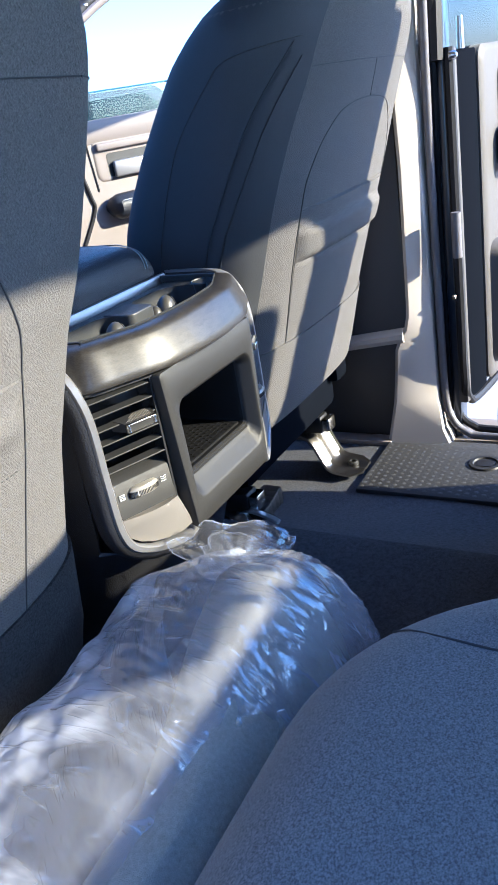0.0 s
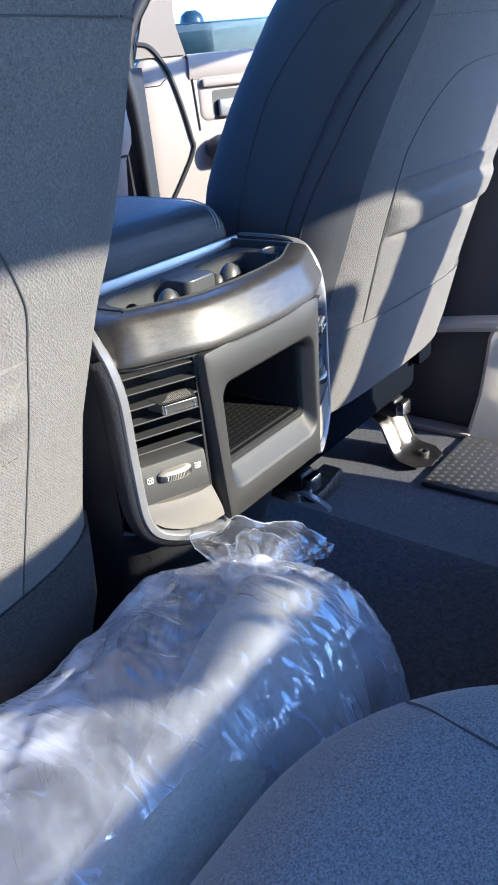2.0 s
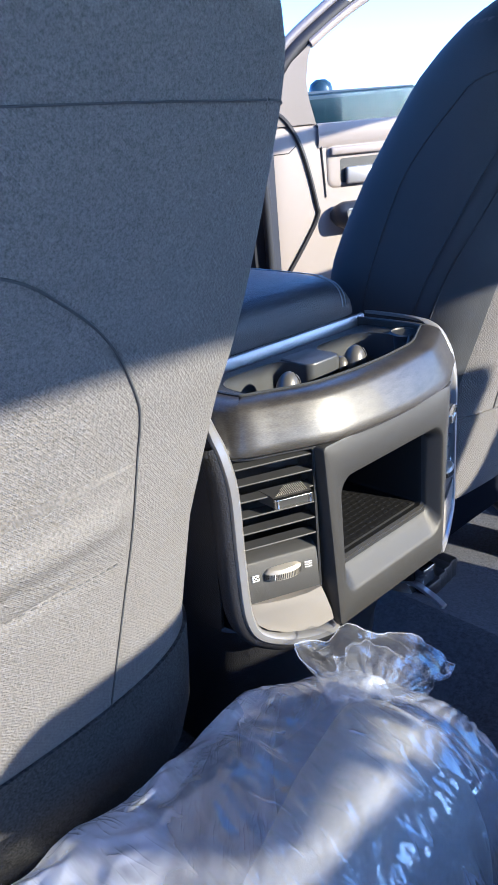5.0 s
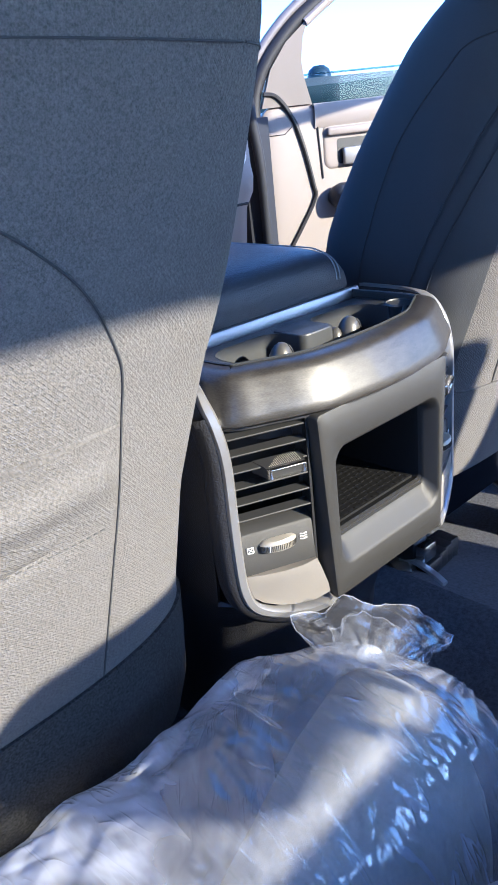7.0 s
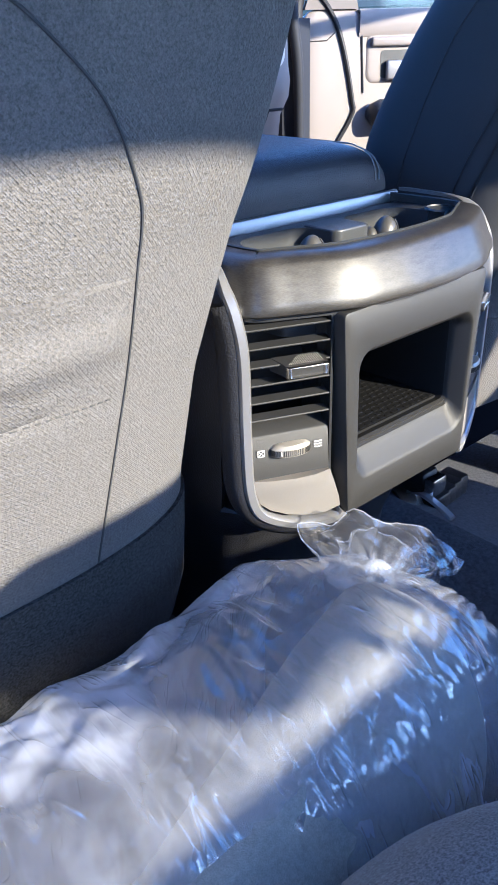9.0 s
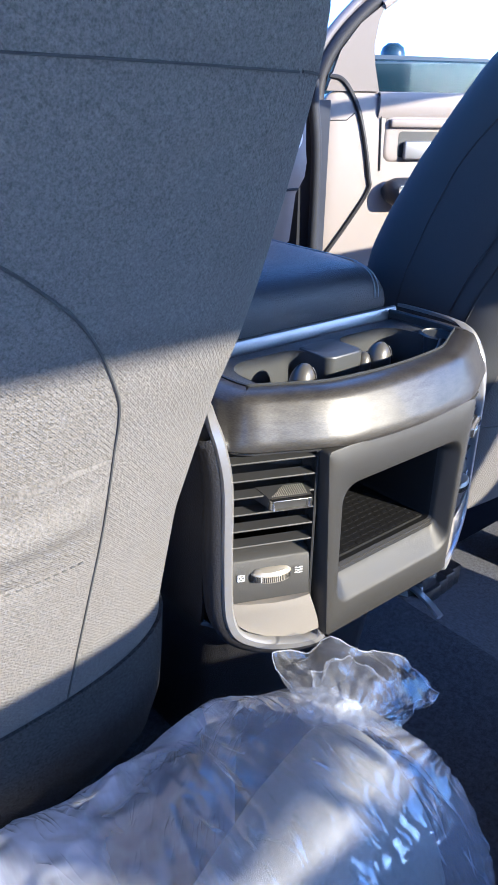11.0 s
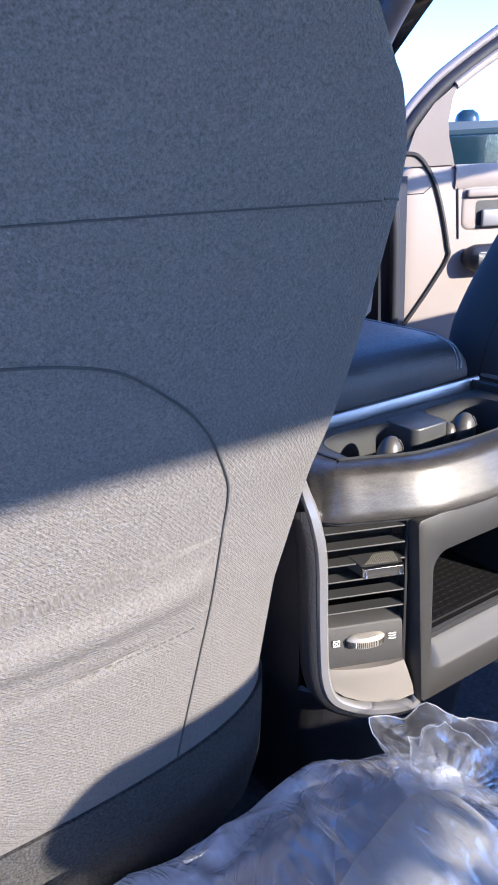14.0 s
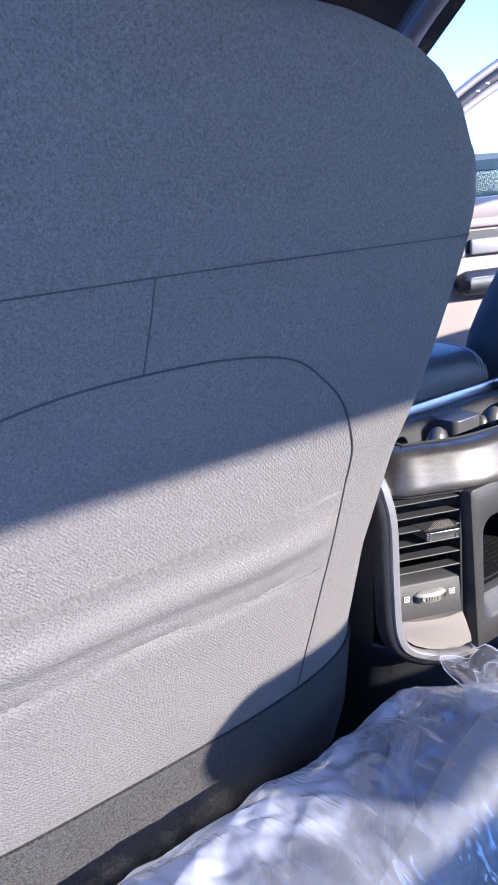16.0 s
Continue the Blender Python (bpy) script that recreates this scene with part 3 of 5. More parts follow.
# one trough for two cups, parted by a block that stands out from its rear wall
trough = fillet([(-0.066, 0.030, 0.02), (0.066, 0.030, 0.02), (0.113, 0.058, 0.012), (0.113, 0.128, 0.034), (0.027, 0.128, 0.022), (0.027, 0.082, 0.012), (-0.022, 0.082, 0.012), (-0.022, 0.128, 0.022), (-0.113, 0.128, 0.034), (-0.113, 0.058, 0.012)])
edges = []
for loop in (outer, trough):
    vs = [tray.verts.new((x, y, 0.566)) for x, y in loop]
    edges += [tray.edges.new((vs[k], vs[(k + 1) % len(vs)])) for k in range(len(vs))]
bmesh.ops.triangle_fill(tray, use_beauty=True, edges=edges)
part("tray", tray, PLASTIC_TRAY, console, smooth=False)
bm = loft([[(x, y, z) for x, y in trough] for z in (0.5664, 0.562, 0.52, 0.497)], caps=False)
bm.verts.ensure_lookup_table()
foot_edges = [bm.edges.get((bm.verts[len(bm.verts) - len(trough) + k], bm.verts[len(bm.verts) - len(trough) + (k + 1) % len(trough)])) for k in range(len(trough))]
bmesh.ops.triangle_fill(bm, use_beauty=True, edges=foot_edges)
part("cup_well", bm, PLASTIC_TRAY, console, "deep double cup well")
part("divider", loft([[(x, y, z) for x, y in fillet([(0.0265 - g, 0.0825 + g, 0.011), (0.0265 - g, 0.126, 0.004), (-0.0215 + g, 0.126, 0.004), (-0.0215 + g, 0.0825 + g, 0.011)], 4)] for z, g in ((0.50, 0.0), (0.5660, 0.0), (0.5675, 0.0008), (0.5680, 0.003))]), PLASTIC_TRAY, console)
for s in (-1, 1):
    # scalloped lip along the well's front edge
    part("well_lip", tube(smooth_path([(s * 0.008, 0.0295, 0.5665), (s * 0.03, 0.0275, 0.5650), (s * 0.055, 0.0290, 0.5655), (s * 0.080, 0.039, 0.568), (s * 0.108, 0.056, 0.5685)], 5), 0.0028, 8), PLASTIC_TRAY, console)
part("end_cup", loft([[(0.121 + r * math.cos(a), 0.066 + r * 1.25 * math.sin(a), z) for a in np.linspace(0, math.tau, 20, endpoint=False)] for z, r in ((0.569, 0.019), (0.5705, 0.017), (0.566, 0.0155), (0.548, 0.014))]), PLASTIC_TRAY, console)


def finger(x, y, z, r, turn):
    """A sprung rubber finger: an egg split by a slit."""
    rings = []
    for a in np.linspace(-1.45, 1.45, 12):
        rings.append([(r * math.cos(a) * math.cos(b) * 0.95, r * math.cos(a) * math.sin(b) * 0.8, 1.35 * r * math.sin(a)) for b in np.linspace(0, math.tau, 20, endpoint=False)])
    ob = part("cup_grip", loft(rings), RUBBER_GREY, console, "rounded grey rubber grip in a cup well")
    ob.matrix_local = pose(x, y, z, 8, 0, turn)
    slit = part("slit", tube([(0.0, -r * 0.8 * math.cos(a) - 0.0004, 1.35 * r * math.sin(a)) for a in np.linspace(-1.0, 1.1, 10)], 0.0011, 6), RUBBER, ob)


finger(-0.054, 0.084, 0.549, 0.0155, 40)
finger(0.046, 0.083, 0.550, 0.0160, 40)
finger(-0.106, 0.062, 0.548, 0.0110, 60)
finger(0.030, 0.088, 0.549, 0.0105, 60)

# lower body, flared down from the trim
body_rings = []
for z, k, dy, hollow in ((0.098, 0.80, 0.10, 0), (0.20, 0.82, 0.085, 0), (0.30, 0.90, 0.05, 0), (0.332, 0.97, 0.028, 0), (0.336, 0.975, 0.026, 1), (0.36, 1.0, 0.018, 1), (0.45, 1.01, 0.012, 1), (0.525, 1.0, 0.010, 1)):
    ring = []
    # the front is hollow behind the vents and the bin
    front = [(-0.160, 0.042), (-0.13, 0.030), (-0.10, 0.016)] if not hollow else [(-0.167, 0.062), (-0.150, 0.10), (-0.140, 0.21)]
    flank = [(-0.172, 0.95), (-0.172, 0.30), (-0.174, 0.10), (-0.172, 0.060)] + front
    for x, y in flank + [(-x, y) for x, y in reversed(flank)]:
        ring.append((x * k, y + (dy if y < 0.9 else 0), z))
    body_rings.append(ring)
part("body", loft(body_rings), GRAIN_BLACK, console, "black leather-grained console side")

# storage bin panel: a proud frame with a dished opening
def bin_ring(x0, x1, z0, z1, r, y, top=0.0):
    return [(x + (top * (z - z0) / (z1 - z0)) * (1 if x > 0 else -1), y, z) for x, z in rrect(x0, x1, z0, z1, r, 8)]


rings = [bin_ring(*r) for r in (
    (-0.086, 0.086, 0.336, 0.526, 0.004, 0.034, 0.012), (-0.088, 0.088, 0.334, 0.527, 0.004, 0.004, 0.012), (-0.0872, 0.0872, 0.3348, 0.5265, 0.005, 0.001, 0.012), (-0.0855, 0.0855, 0.3365, 0.525, 0.006, 0.0, 0.012),
    (-0.080, 0.0835, 0.364, 0.491, 0.018, -0.0008, 0.002), (-0.0785, 0.0825, 0.3665, 0.4895, 0.0175, 0.0, 0.002), (-0.077, 0.0815, 0.3685, 0.488, 0.017, 0.002, 0.002), (-0.0725, 0.0785, 0.3815, 0.4815, 0.012, 0.011, 0.0), (-0.0715, 0.0775, 0.3850, 0.480, 0.009, 0.0135, 0.0),
    (-0.0705, 0.0770, 0.3880, 0.4795, 0.007, 0.0145, 0.0), (-0.0697, 0.0763, 0.3895, 0.479, 0.006, 0.0175, 0.0), (-0.0690, 0.0755, 0.3920, 0.4785, 0.006, 0.0165, 0.0), (-0.0685, 0.0750, 0.3935, 0.478, 0.0055, 0.0200, 0.0))]
bp = part("bin_panel", loft(rings, caps=False), PLASTIC, console, "grained charcoal panel round the storage bin")
bw = loft([bin_ring(-0.0685, 0.075, 0.3935, 0.478, 0.0055, 0.0200), bin_ring(-0.067, 0.0735, 0.3925, 0.479, 0.006, 0.025), bin_ring(-0.065, 0.071, 0.3925, 0.479, 0.008, 0.13)], caps=False)
bw.verts.ensure_lookup_table()
bw.faces.new(list(bw.verts)[-36:])
part("bin_box", bw, BIN_BLACK, console)
# rubber liner with rows of raised studs
liner = bmesh.new()
box((-0.065, 0.026, 0.3930), (0.071, 0.125, 0.3957), bm=liner)
for r in range(12):
    for c in range(14):
        x, y = -0.058 + c * 0.0096 + (0.0048 if r % 2 else 0), 0.030 + r * 0.0078
        if x < 0.068:
            box((x - 0.0028, y - 0.0019, 0.3955), (x + 0.0028, y + 0.0019, 0.3961), bm=liner)
part("bin_liner", liner, BIN_BLACK, console, "black studded rubber liner")


def vent(s):
    """The air vent on the chamfer to one side (s = -1 left, 1 right) with its slats, tab, dial and trim."""
    a, b = Vector((s * 0.1675, 0.0415, 0)), Vector((s * 0.1015, 0.0130, 0))
    u = (b - a)
    o = Vector((s * 0.029, -0.066, 0)).normalized()

    def at(f, z, out=0.0):
        return a + u * f + o * out + Vector((0, 0, z))
    asm = part("vent", loft([[at(f, z, d) for f, z in rrect(-0.005, 1.02, 0.386, 0.535, 0.002, 3)] for d in (-0.066, -0.0645)]), PLASTIC_DARK, console, "rear air vent")
    part("vent_wall", loft([[at(1.0, 0.38, -0.066), at(1.0, 0.53, -0.066), at(1.03, 0.53, -0.066), at(1.03, 0.38, -0.066)], [at(1.0, 0.38, 0.0), at(1.0, 0.53, 0.0), at(1.03, 0.53, 0.0), at(1.03, 0.38, 0.0)]]), PLASTIC_DARK, asm)
    for k in range(6):
        z = 0.5195 - 0.0157 * k
        # slats rise slightly towards the inside
        prof = [(-0.0006, z - 0.0009), (0.0, z), (-0.0006, z + 0.0008), (-0.0115, z + 0.0022), (-0.0115, z + 0.0010)]
        part("slat", loft([[at(f, zz, d) for d, zz in prof] for f in (0.0, 0.5, 0.99)]), SLAT, asm)
    # tab with a knurled top
    tab = part("tab", loft([[at(f, z, d) for f, z in rrect(0.42 - e, 0.93 + e * 0.3, 0.4790 + q * 0.1, 0.4882 + q, 0.0044, 5)] for d, e, q in ((-0.012, 0.10, 0.0025), (0.002, 0.02, 0.0012), (0.007, 0.0, 0.0))]), SLAT, asm)
    edge = [[at(0.675 + (f - 0.675) * k, 0.4836 + (z - 0.4836) * k, d) for f, z in rrect(0.418, 0.933, 0.4788, 0.4884, 0.0046, 5)] for d, k in ((0.006, 1.0), (0.0085, 1.0), (0.0105, 0.94), (0.0108, 0.86), (0.0098, 0.78), (0.0085, 0.74))]
    part("tab_edge", loft(edge, caps=False), CHROME, tab, "bright chrome front edge")
    part("tab_slot", loft([edge[-1], [p - o * 0.0006 for p in edge[-1]]]), SLAT, tab)
    kn = bmesh.new()
    for r in range(9):
        for c in range(17):
            f = 0.47 + c * 0.0255
            if f > 0.46 + 0.022 * r:
                p = at(f, 0.4893 + 0.00016 * r, 0.004 - r * 0.0016)
                box(p - Vector((0.00028, 0.00028, 0.0005)), p + Vector((0.00028, 0.00028, 0.0004)), bm=kn)
    part("knurl", kn, DIAL, tab, "fine grey mesh grip")
    # dial panel: a sloping face below the slats
    pan = [(0.386, 0.002), (0.4245, -0.0015), (0.4265, -0.003), (0.433, -0.024), (0.386, -0.024)]
    part("dial_panel", loft([[at(f, z, d) for z, d in pan] for f in (0.0, 0.99)]), PLASTIC, asm)
    dial = []
    c = at(0.50, 0.411, 0.0)
    for zz, k in ((-0.0048, 0.90), (-0.0042, 0.98), (-0.0036, 1.0), (0.0022, 1.0), (0.0030, 0.98), (0.0055, 0.80), (0.0062, 0.4)):
        dial.append([c + u.normalized() * (0.0180 * k * math.cos(t)) + o * (0.0088 * k * math.sin(t)) + Vector((0, 0, zz)) for t in np.linspace(0, math.tau, 36, endpoint=False)])
    dl = part("dial", loft(dial), DIAL, asm, "ribbed thumb wheel")
    ribs = bmesh.new()
    for t in np.linspace(0.12, math.pi - 0.12, 30):
        p = c + u.normalized() * (0.0181 * math.cos(t)) + o * (0.0089 * math.sin(t))
        box(p - Vector((0.0003, 0.0003, 0.0034)), p + Vector((0.0003, 0.0003, 0.0020)), bm=ribs)
    part("rib", ribs, PLASTIC, dl)
    part("pointer", tube([c + u.normalized() * -0.0105 + o * 0.0072 + Vector((0, 0, dz)) for dz in (-0.0028, 0.0018)], 0.0006, 6), PAPER, dl)
    # printed signs: a crossed square, and three air waves
    ins = bmesh.new()
    for z in (0.4080, 0.4138):
        tube([at(0.085, z, 0.0012), at(0.165, z, 0.0012)], 0.00035, 4, ins)
    for f in (0.085, 0.165):
        tube([at(f, 0.4080, 0.0012), at(f, 0.4138, 0.0012)], 0.00035, 4, ins)
    tube([at(0.085, 0.4080, 0.0012), at(0.165, 0.4138, 0.0012)], 0.00035, 4, ins)
    tube([at(0.165, 0.4080, 0.0012), at(0.085, 0.4138, 0.0012)], 0.00035, 4, ins)
    part("closed_sign", ins, PAPER, asm)
    wv = bmesh.new()
    for k in range(3):
        tube([at(0.80 + 0.012 * q, 0.4085 + 0.0026 * k + 0.0005 * math.sin(q * 1.2), 0.0012) for q in range(9)], 0.0004, 4, wv)
    part("open_sign", wv, PAPER, asm)
    # pale insert under the dial
    ins_rings = []
    for d, k in ((-0.006, 0.0), (0.0025, 0.0), (0.0035, 0.04)):
        ol = [(0.0 + k, 0.386), (0.25, 0.3835), (0.55, 0.3815), (0.80, 0.382), (1.0, 0.385), (1.06, 0.372), (1.13, 0.355), (1.15, 0.344 + k * 0.02), (0.95, 0.340 + k * 0.02), (0.7, 0.341 + k * 0.02), (0.45, 0.346), (0.22, 0.354), (0.08, 0.363), (0.02 + k, 0.372)]
        ins_rings.append([at(f, z, d) for f, z in ol])
    part("insert", loft(ins_rings), BEIGE, asm, "plain satin champagne insert")
    # satin band that runs down the outer edge and under the vent
    band = smooth_path([Vector((s * 0.162, 0.1490, 0.5752)), Vector((s * 0.1655, 0.115, 0.5742)), Vector((s * 0.1685, 0.088, 0.5722)), Vector((s * 0.1715, 0.0700, 0.5670)), Vector((s * 0.1738, 0.0575, 0.552)), Vector((s * 0.1730, 0.0480, 0.533)), at(-0.05, 0.50, 0.001), at(-0.05, 0.44, 0.001), at(-0.045, 0.395, 0.001), at(-0.02, 0.372, 0.0015), at(0.06, 0.355, 0.002), at(0.22, 0.344, 0.002), at(0.50, 0.335, 0.002), at(0.85, 0.331, 0.002), at(1.12, 0.3325, 0.002), at(1.20, 0.337, 0.002)], 7)
    rings = []
    for k, p in enumerate(band):
        d = (band[min(k + 1, len(band) - 1)] - band[max(k - 1, 0)]).normalized()
        w = d.cross(o).normalized() * (0.0018 + 0.0032 * min(1.0, max(0.0, (k - 14) / 16)))
        rings.append([p + w * 1.0 - o * 0.008, p + w * 1.0 + o * 0.001, p + w * 0.6 + o * 0.0035, p - w * 0.6 + o * 0.0042, p - w + o * 0.001, p - w - o * 0.008])
    part("vent_trim", loft(rings), SILVER, asm, "satin silver trim band round the vent")
    # rounded black surround outside the band
    rings = []
    for k, p in enumerate(band[32:]):
        d = (band[min(k + 33, len(band) - 1)] - band[k + 31]).normalized()
        w = d.cross(o).normalized()
        if (s < 0) == (w.z > 0 if abs(w.z) > 0.5 else (w.x > 0)):
            w = -w
        rings.append([p + w * 0.003 - o * 0.012, p + w * 0.0045 + o * 0.0008, p + w * 0.009 - o * 0.0005, p + w * 0.015 - o * 0.006, p + w * 0.017 - o * 0.02])
    part("vent_surround", loft(rings, closed=False), GRAIN_BLACK, asm)
    return asm


vent(-1)
vent(1)

# padded armrest lid
rings = []
for y, k, h in ((0.1600, 0.86, 0.12), (0.1604, 0.92, 0.30), (0.163, 0.95, 0.52), (0.169, 0.97, 0.71), (0.179, 0.985, 0.86), (0.194, 0.995, 0.95), (0.22, 1.0, 1.0), (0.40, 1.01, 1.0), (0.56, 1.0, 1.0), (0.60, 0.8, 0.8)):
    ring = []
    for t in np.linspace(0, math.tau, 60, endpoint=False):
        c, sn = math.cos(t), math.sin(t)
        top = 0.577 + (0.047 + 0.012 * (y - 0.16)) * h
        zz = 0.5 + 0.5 * math.copysign(abs(sn) ** 0.5, sn)
        ring.append((math.copysign(abs(c) ** 0.36, c) * 0.143 * (0.9 + 0.1 * k) * (1 - 0.02 * zz), y, 0.575 + (top - 0.575) * zz + (0.003 * (1 - (c * c)) * zz)))
    rings.append(ring)
lid = part("armrest", loft(rings), LEATHER, console, "padded black leather armrest lid")
for e in (0.0, 0.0055):
    seam = smooth_path([(0.128 - e, 0.1592, 0.588), (0.129 - e, 0.1616, 0.599), (0.1300 - e, 0.168, 0.6084 + 0.2 * e), (0.1303 - e, 0.178, 0.6146 + 0.3 * e), (0.1305 - e, 0.194, 0.6190 + 0.3 * e), (0.1305 - e, 0.22, 0.6213 + 0.3 * e), (0.1305 - e, 0.40, 0.6233 + 0.3 * e), (0.130 - e, 0.56, 0.6250 + 0.3 * e)], 6)
    part("stitch", tube(seam, 0.0007, 6), PIPING, lid, "pale double stitching along the lid edge")
part("lid_base", box((-0.150, 0.165, 0.52), (0.150, 0.92, 0.5745), 0.004), PLASTIC_DARK, console)

# ---- rear seat ----
rear_seat = thing("rear_seat", "dark grey cloth rear bench seat", "car seat")


def cushion(x0, x1, y0, y1, z0, z1, crown, rx, lift=0.0):
    """A padded cushion with a rounded nose; rx rounds its plan corners, lift raises a roll along its far side."""
    rings = []
    for x in np.linspace(x0, x1, 40):
        e = min(x - x0, x1 - x)
        q = 1 - (1 - min(1, e / rx)) ** 2.4
        nose = y1 - 0.12 * (1 - q)
        top = z1 - 0.02 * (1 - q) ** 1.5
        ring = []
        for k in range(30):
            t = k / 29
            if t < 0.5:
                f = t / 0.5
                y = y0 + (nose - 0.10 - y0) * f
                roll = min(max((x - x1 + 0.115) / 0.05, 0.0), 1.0) * min(max((-0.30 - y) / 0.08, 0.0), 1.0)
                ring.append((x, y, top + crown * math.sin(math.pi * f) + lift * roll * roll * (3 - 2 * roll) + 0.002 * noise.noise((x * 9, f * 5, 1))))
            else:
                a = (t - 0.5) / 0.5 * radians(115)
                ring.append((x, nose - 0.10 + 0.10 * math.sin(a), top - 0.11 + 0.11 * math.cos(a)))
        ring += [(x, nose - 0.06, z0), (x, y0, z0)]
        rings.append(ring)
    return loft(rings)


main = part("cushion", cushion(-0.74, -0.17, -0.90, -0.222, 0.20, 0.415, 0.012, 0.20, 0.017), CUSHION, rear_seat, "blue-grey cloth seat cushion with a rounded nose")
part("seam", tube(smooth_path([(-0.266, -0.292, 0.396), (-0.274, -0.31, 0.4075), (-0.283, -0.34, 0.4145), (-0.290, -0.40, 0.4185), (-0.296, -0.60, 0.4265)], 6), 0.0009, 6), THREAD, main)
part("cushion", cushion(-0.168, 0.188, -0.90, -0.34, 0.20, 0.405, 0.008, 0.07), CUSHION, rear_seat)
part("cushion", cushion(0.19, 0.74, -0.90, -0.245, 0.20, 0.415, 0.012, 0.16), CUSHION, rear_seat)
part("backrest", box((-0.70, -1.17, 0.36), (0.70, -0.95, 0.68), 0.05, seg=4), CUSHION, rear_seat)
# unseen headrests, sized and placed for the shadows they cast
for x, half, low, top in ((-0.56, 0.11, 0.68, 0.92), (0.005, 0.115, 0.739, 0.842), (0.56, 0.11, 0.70, 0.92)):
    if abs(x) < 0.1:
        # the middle one is narrower towards its foot, to shape the sunlight on the bag
        shape = [(-0.112, top, 0.035), (-0.112, 0.79, 0.03), (-0.035, low, 0.03), (0.115, low, 0.02), (0.124, top, 0.035)]
        pad = loft([[(q, y, z + (0.77 - z) * g) for q, z in [(u + (x - u) * g, w) for u, w in fillet(shape, 6)]] for y, g in ((-1.10, 0.16), (-1.098, 0.08), (-1.088, 0.02), (-1.075, 0.0), (-1.035, 0.0), (-1.022, 0.02), (-1.012, 0.08), (-1.01, 0.16))])
        posts = (0.052, 0.105)
    else:
        pad, posts = box((x - half, -1.10, low), (x + half, -1.01, top), 0.036, seg=5), (-0.045, 0.045)
    hr = part("headrest", pad, CUSHION, rear_seat)
    for px in posts:
        part("post", tube([(x + px, -1.055, 0.65), (x + px, -1.055, low + 0.02)], 0.007, 8), CHROME, hr)
part("base", box((-0.7, -1.1, -0.002), (0.7, -0.45, 0.22), 0.01), PLASTIC_DARK, rear_seat)

# ---- bag of floor mats ----
bag = thing("plastic_bag", "clear crinkled plastic bag of floor mats on the floor", "bag")
TIE = Vector((-0.160, -0.096, 0.350))


def sheet(name, P, mat, label, smooth=True):
    """A mesh over a grid of points, closed round its second way."""
    r, c = P.shape[:2]
    i, j = np.meshgrid(np.arange(r - 1), np.arange(c), indexing="ij")
    a, b = i * c + j, i * c + (j + 1) % c
    faces = np.stack([a, b, b + c, a + c], -1).reshape(-1, 4)
    if not smooth:
        faces = np.concatenate([faces[:, :3], faces[:, [0, 2, 3]]])
    me = bpy.data.meshes.new(name)
    me.from_pydata(P.reshape(-1, 3).tolist(), [], faces.tolist())
    me.materials.append(mat)
    if smooth:
        me.shade_smooth()
    ob = new(name, me)
    ob.parent = bag
    return tagged(ob, label)


def drift(u, v, seed, size):
    """Smooth noise about -1 to 1 with features of the given size in metres."""
    rng = np.random.RandomState(seed)
    out = 0.0
    for _ in range(7):
        a, k, ph = rng.uniform(0, math.tau), rng.uniform(0.6, 1.6) * math.tau / size, rng.uniform(0, math.tau)
        out = out + np.sin((u * math.cos(a) + v * math.sin(a)) * k + ph)
    return out / 3.2


def creases(u, v, folds, seed):
    """Flat facets between sharp folds: rows of (direction in degrees, width, height, patch size)."""
    w1, w2 = drift(u, v, seed + 1, 0.12), drift(u, v, seed + 2, 0.12)
    h = 0.0
    for k, (ang, width, high, spot) in enumerate(folds):
        a = radians(ang)
        c = ((u + 0.006 * w1) * math.cos(a) + (v + 0.006 * w2) * math.sin(a)) / width + 0.37 * k
        m = np.clip(0.25 + 0.9 * drift(u, v, seed + 10 + k, spot), 0, 1)
        h = h + high * m * (np.abs((c % 1.0) - 0.5) * 2 - 0.5)
    return h


LOOSE = [(20, 0.110, 0.012, 0.20), (75, 0.085, 0.009, 0.16), (-35, 0.060, 0.007, 0.12), (50, 0.042, 0.0045, 0.09), (110, 0.033, 0.0035, 0.08), (-10, 0.024, 0.0024, 0.06), (140, 0.018, 0.0016, 0.05)]
TIGHT = [(18, 0.030, 0.0016, 0.08), (-24, 0.021, 0.0015, 0.06), (8, 0.015, 0.0012, 0.05), (70, 0.060, 0.0020, 0.12), (35, 0.012, 0.0008, 0.04)]
# along x: the film's top, its edge towards the front seats, its edge towards the rear seat
SHAPE = [(-0.86, 0.340, 0.0, -0.26), (-0.60, 0.370, 0.026, -0.262), (-0.45, 0.376, 0.026, -0.258), (-0.36, 0.378, 0.024, -0.250), (-0.26, 0.379, 0.022, -0.238), (-0.20, 0.379, 0.018, -0.232), (-0.104, 0.365, 0.012, -0.225)]
ROLL_EDGE = [(-0.86, -0.145), (-0.42, -0.132), (-0.24, -0.060), (-0.15, -0.035)]


